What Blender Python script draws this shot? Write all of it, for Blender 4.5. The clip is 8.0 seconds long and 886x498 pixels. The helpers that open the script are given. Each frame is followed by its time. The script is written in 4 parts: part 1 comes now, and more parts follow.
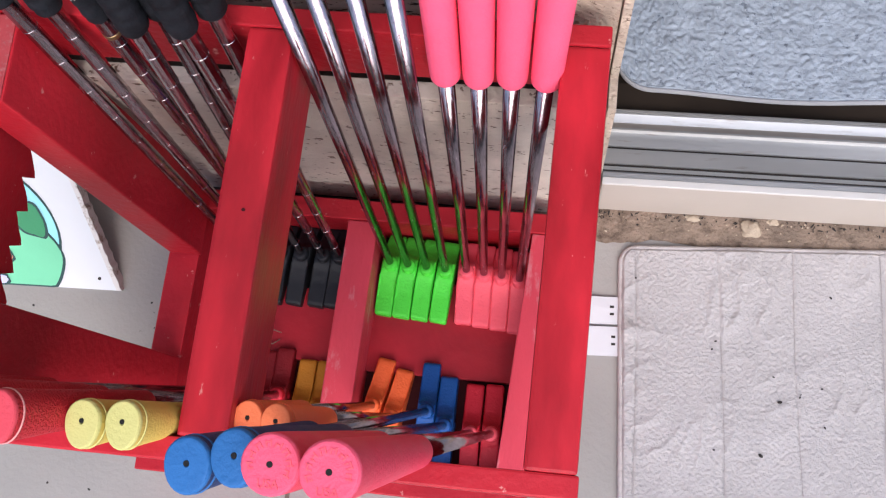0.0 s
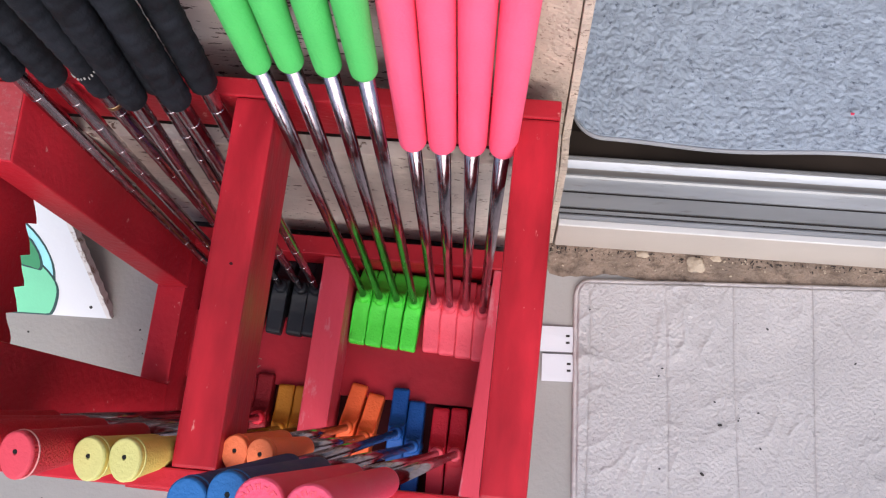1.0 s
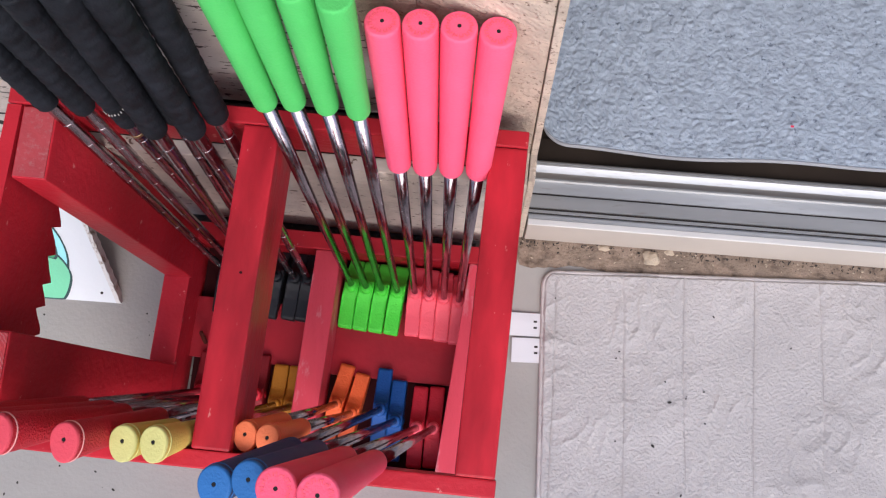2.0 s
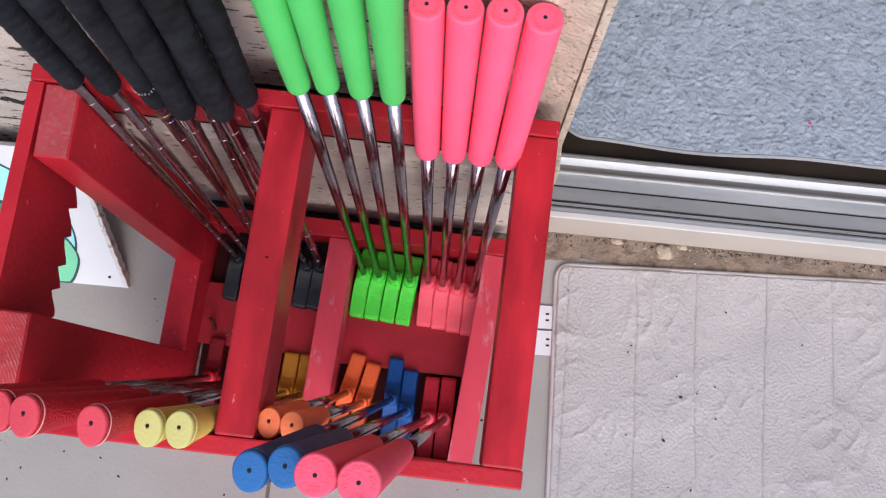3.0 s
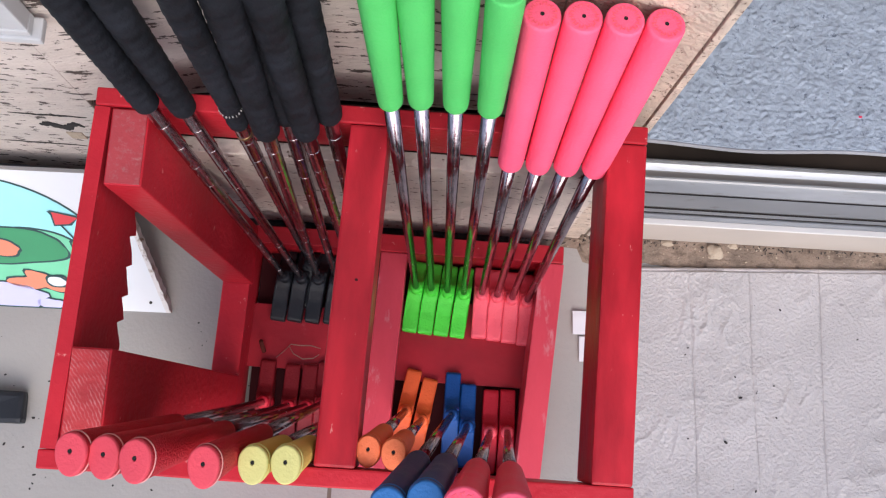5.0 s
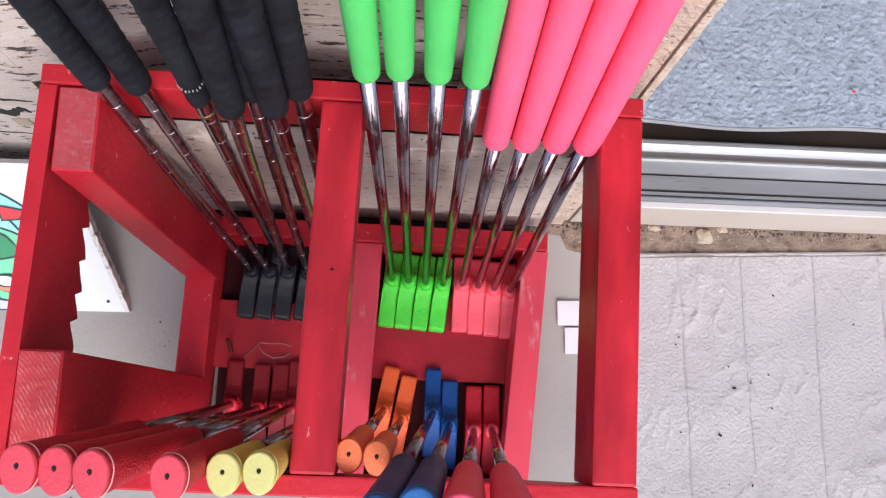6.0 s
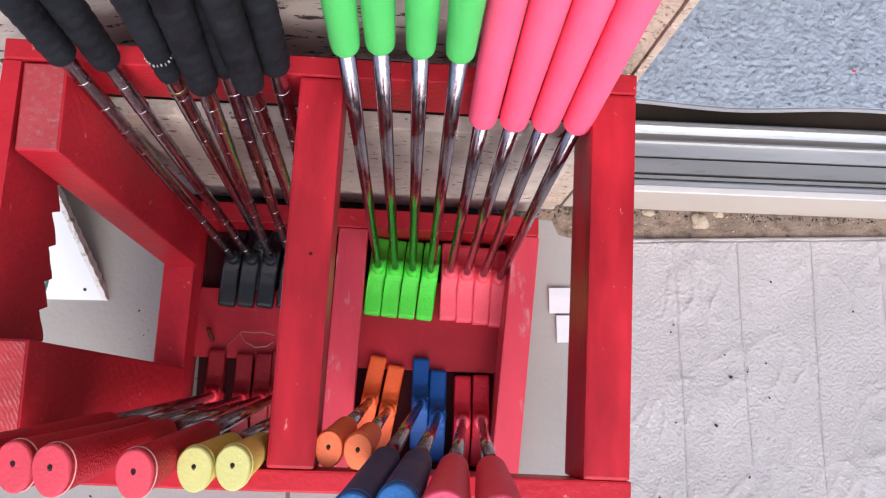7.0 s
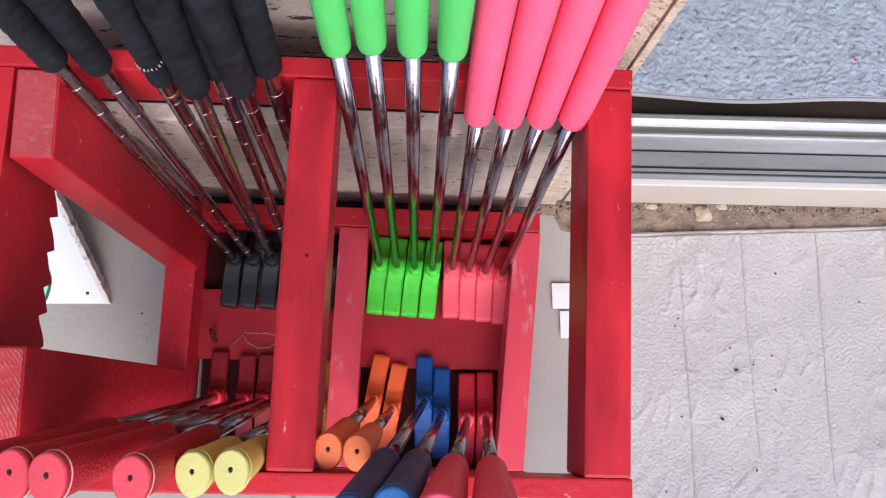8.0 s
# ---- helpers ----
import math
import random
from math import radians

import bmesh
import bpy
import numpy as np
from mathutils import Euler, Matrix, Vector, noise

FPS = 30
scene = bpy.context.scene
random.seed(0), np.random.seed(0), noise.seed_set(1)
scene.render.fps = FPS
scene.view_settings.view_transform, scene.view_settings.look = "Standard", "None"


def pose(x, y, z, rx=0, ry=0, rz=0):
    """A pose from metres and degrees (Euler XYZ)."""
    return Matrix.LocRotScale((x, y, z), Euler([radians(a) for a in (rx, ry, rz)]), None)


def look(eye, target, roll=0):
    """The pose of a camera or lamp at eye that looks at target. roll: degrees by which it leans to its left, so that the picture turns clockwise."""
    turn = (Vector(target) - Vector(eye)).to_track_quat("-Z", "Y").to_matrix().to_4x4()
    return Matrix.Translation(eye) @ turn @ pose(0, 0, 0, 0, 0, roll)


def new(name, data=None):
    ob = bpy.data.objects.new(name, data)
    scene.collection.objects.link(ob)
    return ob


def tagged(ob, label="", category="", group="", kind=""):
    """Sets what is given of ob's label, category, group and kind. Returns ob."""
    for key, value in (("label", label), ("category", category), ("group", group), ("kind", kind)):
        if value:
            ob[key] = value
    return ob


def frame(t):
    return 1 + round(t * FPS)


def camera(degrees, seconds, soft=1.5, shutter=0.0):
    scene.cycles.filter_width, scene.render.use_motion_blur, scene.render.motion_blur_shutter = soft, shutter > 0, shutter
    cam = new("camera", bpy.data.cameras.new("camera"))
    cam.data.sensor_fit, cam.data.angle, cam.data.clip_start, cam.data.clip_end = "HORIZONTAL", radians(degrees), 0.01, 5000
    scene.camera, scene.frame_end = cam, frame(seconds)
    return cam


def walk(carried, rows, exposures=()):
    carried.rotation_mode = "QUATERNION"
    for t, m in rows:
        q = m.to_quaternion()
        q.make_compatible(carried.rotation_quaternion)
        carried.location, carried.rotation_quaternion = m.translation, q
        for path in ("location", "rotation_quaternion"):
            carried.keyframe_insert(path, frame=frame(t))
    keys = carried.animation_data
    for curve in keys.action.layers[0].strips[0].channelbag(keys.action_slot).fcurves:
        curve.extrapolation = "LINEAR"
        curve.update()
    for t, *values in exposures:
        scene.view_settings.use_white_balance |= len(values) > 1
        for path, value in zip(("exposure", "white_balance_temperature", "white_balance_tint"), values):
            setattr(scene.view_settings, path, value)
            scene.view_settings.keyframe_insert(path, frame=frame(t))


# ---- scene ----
# ---- camera ----
cam = camera(46.0, 8.0, soft=1.2)
PATH = [
    (0, pose(-0.0438, -0.3693, 1.2752, 13.402, 4.581, 5.782)),
    (0.5, pose(-0.0411, -0.3499, 1.2828, 13.678, 2.699, 4.856)),
    (1, pose(-0.0304, -0.3442, 1.3857, 13.197, 3.164, 5.726)),
    (1.5, pose(-0.0210, -0.3320, 1.5138, 11.790, 3.291, 6.110)),
    (1.7, pose(-0.0255, -0.3174, 1.5430, 11.149, 2.518, 5.905)),
    (2.8, pose(-0.0627, -0.3127, 1.5247, 9.877, 1.043, 6.429)),
    (3, pose(-0.0840, -0.3248, 1.5299, 10.177, 0.358, 6.706)),
    (3.5, pose(-0.1329, -0.3382, 1.5283, 10.463, -0.574, 5.803)),
    (4, pose(-0.1750, -0.3329, 1.5233, 10.516, -1.442, 4.501)),
    (4.5, pose(-0.2138, -0.3217, 1.5214, 10.304, -1.792, 3.816)),
    (4.7, pose(-0.2184, -0.3181, 1.5113, 10.256, -1.461, 3.852)),
    (5.8, pose(-0.2435, -0.3123, 1.4618, 9.754, -3.402, 2.932)),
    (6, pose(-0.2409, -0.3126, 1.4172, 10.056, -3.512, 2.370)),
    (6.5, pose(-0.2374, -0.3127, 1.3833, 10.144, -3.770, 2.106)),
    (7, pose(-0.2288, -0.3107, 1.3745, 9.538, -3.756, 2.204)),
    (7.5, pose(-0.2147, -0.2925, 1.3607, 8.883, -3.738, 1.563)),
    (8, pose(-0.2156, -0.3045, 1.3718, 9.231, -2.952, 1.313)),
]
walk(cam, PATH, exposures=[(0.0, 0.78, 6100, 15), (1.5, 0.64, 6100, 15), (4.5, 0.59, 6100, 15), (6.0, 0.85, 6100, 15), (8.0, 0.85, 6100, 15)])

# ---- light: open shade under a bright, hazy sky ----
world = bpy.data.worlds.new("sky")
scene.world = world
world.use_nodes = True
wn = world.node_tree.nodes
sky = wn.new("ShaderNodeTexSky")
sky.sky_type = "NISHITA"
sky.sun_disc = False
sky.sun_elevation = radians(40)
sky.sun_rotation = radians(166)
sky.air_density = 1.3
sky.dust_density = 2.5
wn["Background"].inputs["Strength"].default_value = 0.15
world.node_tree.links.new(sky.outputs[0], wn["Background"].inputs[0])
sun = new("sun", bpy.data.lights.new("sun", "SUN"))
sun.data.energy = 1.5
sun.data.angle = radians(60)
sun.data.color = (1.0, 0.96, 0.9)
sun.matrix_world = look((0.8, -3.2, 2.9), (0, 0, 0))


# ---- materials ----
def shade(name, base, rough=0.5, metal=0.0, spots=None, spot_amount=0.5, spot_scale=12.0, mottle=0.12, mottle_scale=6.0,
          grain=(1, 1, 1), bump=0.1, bump_scale=80.0, fine=None, spread=0.08, random_tint=0.0, spec=0.5):
    """A painted or raw surface: base colour with broad mottling, spots or scuffs of another colour, and fine relief."""
    m = bpy.data.materials.new(name)
    m.use_nodes = True
    n, l = m.node_tree.nodes, m.node_tree.links
    p = n["Principled BSDF"]
    p.inputs["Metallic"].default_value = metal
    p.inputs["Specular IOR Level"].default_value = spec
    co = n.new("ShaderNodeTexCoord")
    mp = n.new("ShaderNodeMapping")
    mp.inputs["Scale"].default_value = grain
    l.new(co.outputs["Object"], mp.inputs[0])
    broad = n.new("ShaderNodeTexNoise")
    broad.inputs["Scale"].default_value = mottle_scale
    broad.inputs["Detail"].default_value = 5
    l.new(mp.outputs[0], broad.inputs[0])
    mix = n.new("ShaderNodeMix")
    mix.data_type = "RGBA"
    lo = [c * (1 - mottle) for c in base]
    hi = [min(1, c * (1 + mottle)) for c in base]
    mix.inputs[6].default_value = (*lo, 1)
    mix.inputs[7].default_value = (*hi, 1)
    ramp0 = n.new("ShaderNodeMapRange")
    ramp0.inputs[1].default_value, ramp0.inputs[2].default_value = 0.3, 0.7
    l.new(broad.outputs[0], ramp0.inputs[0])
    l.new(ramp0.outputs[0], mix.inputs[0])
    col = mix.outputs[2]
    if spots:
        sp = n.new("ShaderNodeTexNoise")
        sp.inputs["Scale"].default_value = spot_scale
        sp.inputs["Detail"].default_value = 8
        sp.inputs["Roughness"].default_value = 0.65
        l.new(mp.outputs[0], sp.inputs[0])
        r = n.new("ShaderNodeMapRange")
        r.inputs[1].default_value, r.inputs[2].default_value = 1 - spot_amount, 1 - spot_amount + spread
        l.new(sp.outputs[0], r.inputs[0])
        mx = n.new("ShaderNodeMix")
        mx.data_type = "RGBA"
        mx.inputs[7].default_value = (*spots, 1)
        l.new(r.outputs[0], mx.inputs[0])
        l.new(col, mx.inputs[6])
        col = mx.outputs[2]
    if random_tint:
        info = n.new("ShaderNodeObjectInfo")
        hs = n.new("ShaderNodeHueSaturation")
        r = n.new("ShaderNodeMapRange")
        r.inputs[3].default_value, r.inputs[4].default_value = 1 - random_tint, 1 + random_tint
        l.new(info.outputs["Random"], r.inputs[0])
        l.new(r.outputs[0], hs.inputs["Value"])
        l.new(col, hs.inputs["Color"])
        col = hs.outputs[0]
    l.new(col, p.inputs["Base Color"])
    rr = n.new("ShaderNodeMapRange")
    rr.inputs[1].default_value, rr.inputs[2].default_value = 0.3, 0.7
    rr.inputs[3].default_value, rr.inputs[4].default_value = max(0.03, rough - 0.08), min(1, rough + 0.08)
    l.new(broad.outputs[0], rr.inputs[0])
    l.new(rr.outputs[0], p.inputs["Roughness"])
    fn = n.new("ShaderNodeTexNoise")
    fn.inputs["Scale"].default_value = bump_scale
    fn.inputs["Detail"].default_value = 6
    l.new(mp.outputs[0], fn.inputs[0])
    b = n.new("ShaderNodeBump")
    b.inputs["Strength"].default_value = bump
    b.inputs["Distance"].default_value = 0.004
    l.new(fn.outputs[0], b.inputs["Height"])
    l.new(b.outputs[0], p.inputs["Normal"])
    return m


RED = shade("red_paint", (0.44, 0.016, 0.027), 0.45, spots=(0.62, 0.22, 0.20), spot_amount=0.335, spot_scale=75, spread=0.03, mottle=0.18,
            mottle_scale=9, bump=0.25, bump_scale=120, grain=(1, 1, 1), random_tint=0.06, spec=0.25)
RED_Y = shade("red_paint_long_grain", (0.40, 0.014, 0.024), 0.42, spots=(0.6, 0.22, 0.20), spot_amount=0.33, spot_scale=70, spread=0.05, mottle=0.34,
              mottle_scale=12, bump=0.16, bump_scale=70, grain=(2.6, 0.8, 2.6), random_tint=0.05, spec=0.25)
RED_PALE = shade("faded_red_paint", (0.60, 0.052, 0.08), 0.5, spots=(0.60, 0.24, 0.26), spot_amount=0.42, spot_scale=14, spread=0.1, mottle=0.14,
                 bump=0.25, bump_scale=110, grain=(2, 0.7, 2), spec=0.3)
RED_PLATE = shade("dark_red_board", (0.36, 0.014, 0.025), 0.55, spots=(0.38, 0.085, 0.095), spot_amount=0.33, spot_scale=16, spread=0.1, mottle=0.25,
                  mottle_scale=12, bump=0.2, spec=0.3)
END_GRAIN = shade("worn_end_grain", (0.50, 0.035, 0.04), 0.6, mottle=0.2, mottle_scale=20, bump=0.5, bump_scale=90)


def add_rings(m):
    """Growth rings: pale curved lines across the sawn end of a timber."""
    n, l = m.node_tree.nodes, m.node_tree.links
    p = n["Principled BSDF"]
    co = n.new("ShaderNodeTexCoord")
    mp = n.new("ShaderNodeMapping")
    mp.inputs["Location"].default_value = (0.72, 0.42, 0)
    l.new(co.outputs["Object"], mp.inputs[0])
    w = n.new("ShaderNodeTexWave")
    w.wave_type, w.rings_direction = "RINGS", "Z"
    w.inputs["Scale"].default_value = 95
    w.inputs["Distortion"].default_value = 3.5
    w.inputs["Detail"].default_value = 4
    w.inputs["Detail Scale"].default_value = 3
    l.new(mp.outputs[0], w.inputs[0])
    nz = n.new("ShaderNodeTexNoise")
    nz.inputs["Scale"].default_value = 90
    l.new(co.outputs["Object"], nz.inputs[0])
    mul = n.new("ShaderNodeMath")
    mul.operation = "MULTIPLY"
    l.new(w.outputs["Fac"], mul.inputs[0])
    l.new(nz.outputs[0], mul.inputs[1])
    r = n.new("ShaderNodeMapRange")
    r.inputs[1].default_value, r.inputs[2].default_value = 0.36, 0.66
    l.new(mul.outputs[0], r.inputs[0])
    old = p.inputs["Base Color"].links[0].from_socket
    mx = n.new("ShaderNodeMix")
    mx.data_type = "RGBA"
    mx.inputs[7].default_value = (0.53, 0.17, 0.165, 1)
    l.new(old, mx.inputs[6])
    l.new(r.outputs[0], mx.inputs[0])
    l.new(mx.outputs[2], p.inputs["Base Color"])


add_rings(END_GRAIN)
POST_TOP = shade("scuffed_red_top", (0.36, 0.04, 0.048), 0.55, spots=(0.34, 0.165, 0.155), spot_amount=0.47, spot_scale=190, spread=0.3, mottle=0.2, bump=0.4)
# near-black red: painted shade under the heads, also the colour of the knots
KNOT_AND_SHADE = shade("knot_and_bay_shade", (0.045, 0.009, 0.011), 0.85, mottle=0.3, spec=0.1)
CONCRETE = shade("concrete", (0.335, 0.32, 0.295), 0.85, spots=(0.17, 0.15, 0.13), spot_amount=0.30, spot_scale=26, spread=0.05, mottle=0.10,
                 mottle_scale=5, bump=0.25, bump_scale=160)
DIRT = shade("dry_dirt", (0.235, 0.175, 0.13), 0.95, spots=(0.085, 0.058, 0.04), spot_amount=0.50, spot_scale=60, spread=0.2, mottle=0.25, mottle_scale=20,
             bump=0.9, bump_scale=220)
STONE = shade("pale_stone", (0.40, 0.325, 0.24), 0.9, spots=(0.25, 0.19, 0.14), spot_amount=0.4, spot_scale=90, mottle=0.2, bump=0.6, bump_scale=200)
SIDING = shade("cream_painted_siding", (0.53, 0.47, 0.42), 0.75, spots=(0.05, 0.035, 0.028), spot_amount=0.425, spot_scale=34, spread=0.02,
               mottle=0.10, mottle_scale=9, grain=(1.2, 1, 2.8), bump=0.7, bump_scale=60)
SPECKLED = shade("cream_speckled_siding", (0.62, 0.545, 0.47), 0.8, spots=(0.14, 0.085, 0.06), spot_amount=0.405, spot_scale=85, spread=0.04,
                 mottle=0.12, mottle_scale=14, grain=(0.9, 1, 1.5), bump=0.8, bump_scale=110)
# near-black base stands for the shade in the wall gaps, the spots for debris
GAP_SHADE_DIRT = shade("gap_shade_and_dirt", (0.042, 0.034, 0.028), 0.95, spots=(0.15, 0.115, 0.09), spot_amount=0.38, spot_scale=150, spread=0.08, mottle=0.4,
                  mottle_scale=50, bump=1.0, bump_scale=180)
TRIM = shade("weathered_corner_stucco", (0.56, 0.46, 0.365), 0.85, spots=(0.13, 0.075, 0.05), spot_amount=0.43, spot_scale=150, spread=0.10,
             mottle=0.2, mottle_scale=30, bump=1.0, bump_scale=190)
GAP = shade("dark_joint", (0.02, 0.017, 0.015), 0.95, mottle=0.3)
SILL = shade("cream_sill_paint", (0.48, 0.43, 0.375), 0.65, spots=(0.36, 0.28, 0.21), spot_amount=0.32, spot_scale=26, spread=0.12, mottle=0.06, bump=0.15)
ALU = shade("mill_aluminium", (0.47, 0.475, 0.475), 0.42, metal=0.75, spots=(0.24, 0.19, 0.145), spot_amount=0.41, spot_scale=34, spread=0.2, mottle=0.14,
            grain=(0.4, 3, 3), bump=0.06)
ALU_WHITE = shade("pale_sill_strip", (0.70, 0.68, 0.65), 0.45, metal=0.2, mottle=0.06)
# brown taken almost to black, so the colour holds the doorway's shade
FLOOR_SHADE_BROWN = shade("brown_floor_with_shade", (0.022, 0.016, 0.012), 0.85, mottle=0.4, spec=0.1)
# the darker spots paint the shade in the pits of the pile
CARPET = shade("blue_grey_carpet", (0.32, 0.368, 0.428), 0.95, spots=(0.13, 0.155, 0.195), spot_amount=0.415, spot_scale=120, spread=0.09, mottle=0.16,
               mottle_scale=50, bump=1.0, bump_scale=115, spec=0.1)
CARPET_EDGE = shade("carpet_edge", (0.30, 0.305, 0.32), 0.95, mottle=0.1)
MAT = shade("grey_beige_quilted_fabric", (0.475, 0.447, 0.437), 0.92, spots=(0.375, 0.345, 0.33), spot_amount=0.43, spot_scale=18, spread=0.22, mottle=0.08,
            mottle_scale=9, bump=0.6, bump_scale=240, spec=0.15)
MAT_EDGE = shade("mat_binding", (0.49, 0.45, 0.435), 0.95, mottle=0.12, bump=0.6, bump_scale=200)
THREAD = shade("seam_thread", (0.41, 0.37, 0.355), 0.95, mottle=0.2)
PAPER = shade("white_label_fabric", (0.66, 0.66, 0.68), 0.8, mottle=0.04)
SPECK = shade("dark_speck", (0.03, 0.025, 0.022), 0.9, mottle=0.3)
WHITE_BOARD = shade("white_board_paint", (0.66, 0.685, 0.70), 0.5, spots=(0.40, 0.38, 0.36), spot_amount=0.29, spot_scale=40, spread=0.03, mottle=0.04, bump=0.12)
FRAME_PAINT = shade("greyed_window_paint", (0.47, 0.475, 0.48), 0.55, spots=(0.26, 0.25, 0.24), spot_amount=0.34, spot_scale=60, spread=0.06, mottle=0.10, bump=0.2)
BOARD_EDGE = shade("chipped_board_edge", (0.62, 0.60, 0.57), 0.8, spots=(0.30, 0.24, 0.19), spot_amount=0.46, spot_scale=80, spread=0.1, bump=0.5)
# pinkish tint and dark lengthwise streaks are reflections painted into the steel
CHROME = shade("steel_painted_reflections", (0.37, 0.315, 0.335), 0.20, metal=1.0, spots=(0.13, 0.105, 0.11), spot_amount=0.46, spot_scale=42, spread=0.22, mottle=0.22,
               mottle_scale=24, grain=(12, 12, 0.12), bump=0.05, bump_scale=40)
# the same steel a little darker, for shafts whose painted reflections are dimmer
CHROME_DARKER = shade("steel_darker_reflections", (0.32, 0.265, 0.285), 0.20, metal=1.0, spots=(0.12, 0.092, 0.098), spot_amount=0.46, spot_scale=42, spread=0.22, mottle=0.22,
                    mottle_scale=24, grain=(12, 12, 0.12), bump=0.05, bump_scale=40)
GOLD = shade("brass_band", (0.36, 0.24, 0.12), 0.35, metal=0.9)
# mottled dark brown for the unseen blocking walls and the house roof
UNSEEN_DARK = shade("unseen_wall_and_roof", (0.16, 0.14, 0.12), 0.9, mottle=0.25, mottle_scale=2)
JOINT = shade("dirty_joint", (0.15, 0.12, 0.095), 0.95, mottle=0.3, mottle_scale=40)
PEG = shade("brown_peg", (0.09, 0.018, 0.014), 0.85, spec=0.1)
HOLE = shade("hole_black", (0.006, 0.006, 0.006), 0.9)


def rubber(name, c, rough=0.62, b=0.25, scale=300, m=0.06):
    return shade(name, c, rough, mottle=m, mottle_scale=18, bump=b, bump_scale=scale, spec=0.25)


PINK_GRIP = rubber("pink_grip", (0.96, 0.115, 0.215))
PINK_CAP = rubber("pink_cap", (0.94, 0.12, 0.22))
CRIMSON_CAP = rubber("magenta_pink_cap", (0.80, 0.098, 0.175))
PINK_HEAD = rubber("pink_head", (0.86, 0.11, 0.15), 0.5)
GREEN_GRIP = rubber("green_grip", (0.085, 0.50, 0.12))
GREEN_HEAD = rubber("green_head", (0.085, 0.70, 0.05), 0.45)
BLACK_GRIP = shade("black_grip", (0.009, 0.0105, 0.014), 0.75, spots=(0.042, 0.047, 0.056), spot_amount=0.36, spot_scale=60, spread=0.2, mottle=0.5,
                   mottle_scale=35, bump=1.0, bump_scale=45, spec=0.2)
BLACK_HEAD = rubber("black_head", (0.016, 0.018, 0.022), 0.45, 0.1, 200, 0.2)
RED_GRIP = rubber("red_grip", (0.50, 0.016, 0.028), 0.55, 0.9, 420)
RED_CAP = rubber("red_cap", (0.62, 0.065, 0.092), 0.6)
RED_HEAD = rubber("red_head", (0.22, 0.012, 0.018), 0.5)
CRIMSON_GRIP = rubber("pinkish_red_grip", (0.72, 0.045, 0.095), 0.55)
CRIMSON_HEAD = rubber("crimson_head", (0.52, 0.018, 0.036), 0.48)
YELLOW_GRIP = rubber("yellow_grip", (0.62, 0.48, 0.11), 0.6)
YELLOW_CAP = rubber("yellow_cap", (0.56, 0.54, 0.20), 0.6)
YELLOW_HEAD = rubber("amber_head", (0.50, 0.20, 0.02), 0.5)
ORANGE_GRIP = rubber("orange_grip", (0.86, 0.17, 0.055), 0.6)
ORANGE_CAP = rubber("orange_cap", (0.80, 0.19, 0.075), 0.6)
ORANGE_HEAD = rubber("orange_head", (0.84, 0.14, 0.04), 0.45)
BLUE_GRIP = rubber("navy_grip", (0.022, 0.042, 0.13), 0.6)
BLUE_CAP = rubber("blue_cap", (0.026, 0.135, 0.37), 0.55)
BLUE_HEAD = rubber("blue_head", (0.012, 0.08, 0.30), 0.42)
PALE_RING = rubber("pale_ring", (0.66, 0.30, 0.29), 0.6)


# ---- mesh helpers ----
def part(name, bm, material, parent=None, label="", smooth=False):
    """Links a bmesh as one mesh object, under a thing or a part; the mesh is given in world space of an unturned parent."""
    me = bpy.data.meshes.new(name)
    bmesh.ops.recalc_face_normals(bm, faces=bm.faces)
    bm.to_mesh(me)
    bm.free()
    for f in me.polygons:
        f.use_smooth = smooth
    me.materials.append(material)
    ob = new(name, me)
    if parent:
        ob.parent = parent
        ob.matrix_parent_inverse = parent.matrix_world.inverted()
    if label:
        tagged(ob, label)
    return ob


def thing(name, label, category, group="", kind="", at=(0, 0, 0)):
    ob = new(name)
    ob.empty_display_size = 0.02
    ob.location = at
    bpy.context.view_layer.update()
    return tagged(ob, label, category, group, kind)


def box(x0, x1, y0, y1, z0, z1, bevel=0.0, seg=2):
    bm = bmesh.new()
    bmesh.ops.create_cube(bm, size=1)
    for v in bm.verts:
        v.co = Vector(((x0 + x1) / 2 + v.co.x * (x1 - x0), (y0 + y1) / 2 + v.co.y * (y1 - y0), (z0 + z1) / 2 + v.co.z * (z1 - z0)))
    if bevel:
        bmesh.ops.bevel(bm, geom=bm.edges[:], offset=bevel, segments=seg, affect="EDGES", profile=0.6)
    return bm


def hull8(bottom, top, bevel=0.0):
    """A box between two rectangles of four corners each."""
    bm = bmesh.new()
    b = [bm.verts.new(p) for p in bottom]
    t = [bm.verts.new(p) for p in top]
    bm.faces.new(b[::-1])
    bm.faces.new(t)
    for i in range(4):
        bm.faces.new((b[i], b[(i + 1) % 4], t[(i + 1) % 4], t[i]))
    if bevel:
        bmesh.ops.bevel(bm, geom=bm.edges[:], offset=bevel, segments=2, affect="EDGES", profile=0.6)
    return bm


def wobble(bm, amount, scale, seed=0.0):
    for v in bm.verts:
        d = noise.noise_vector(v.co * scale + Vector((seed, seed * 1.7, seed * 0.3)))
        v.co += d * amount
    return bm


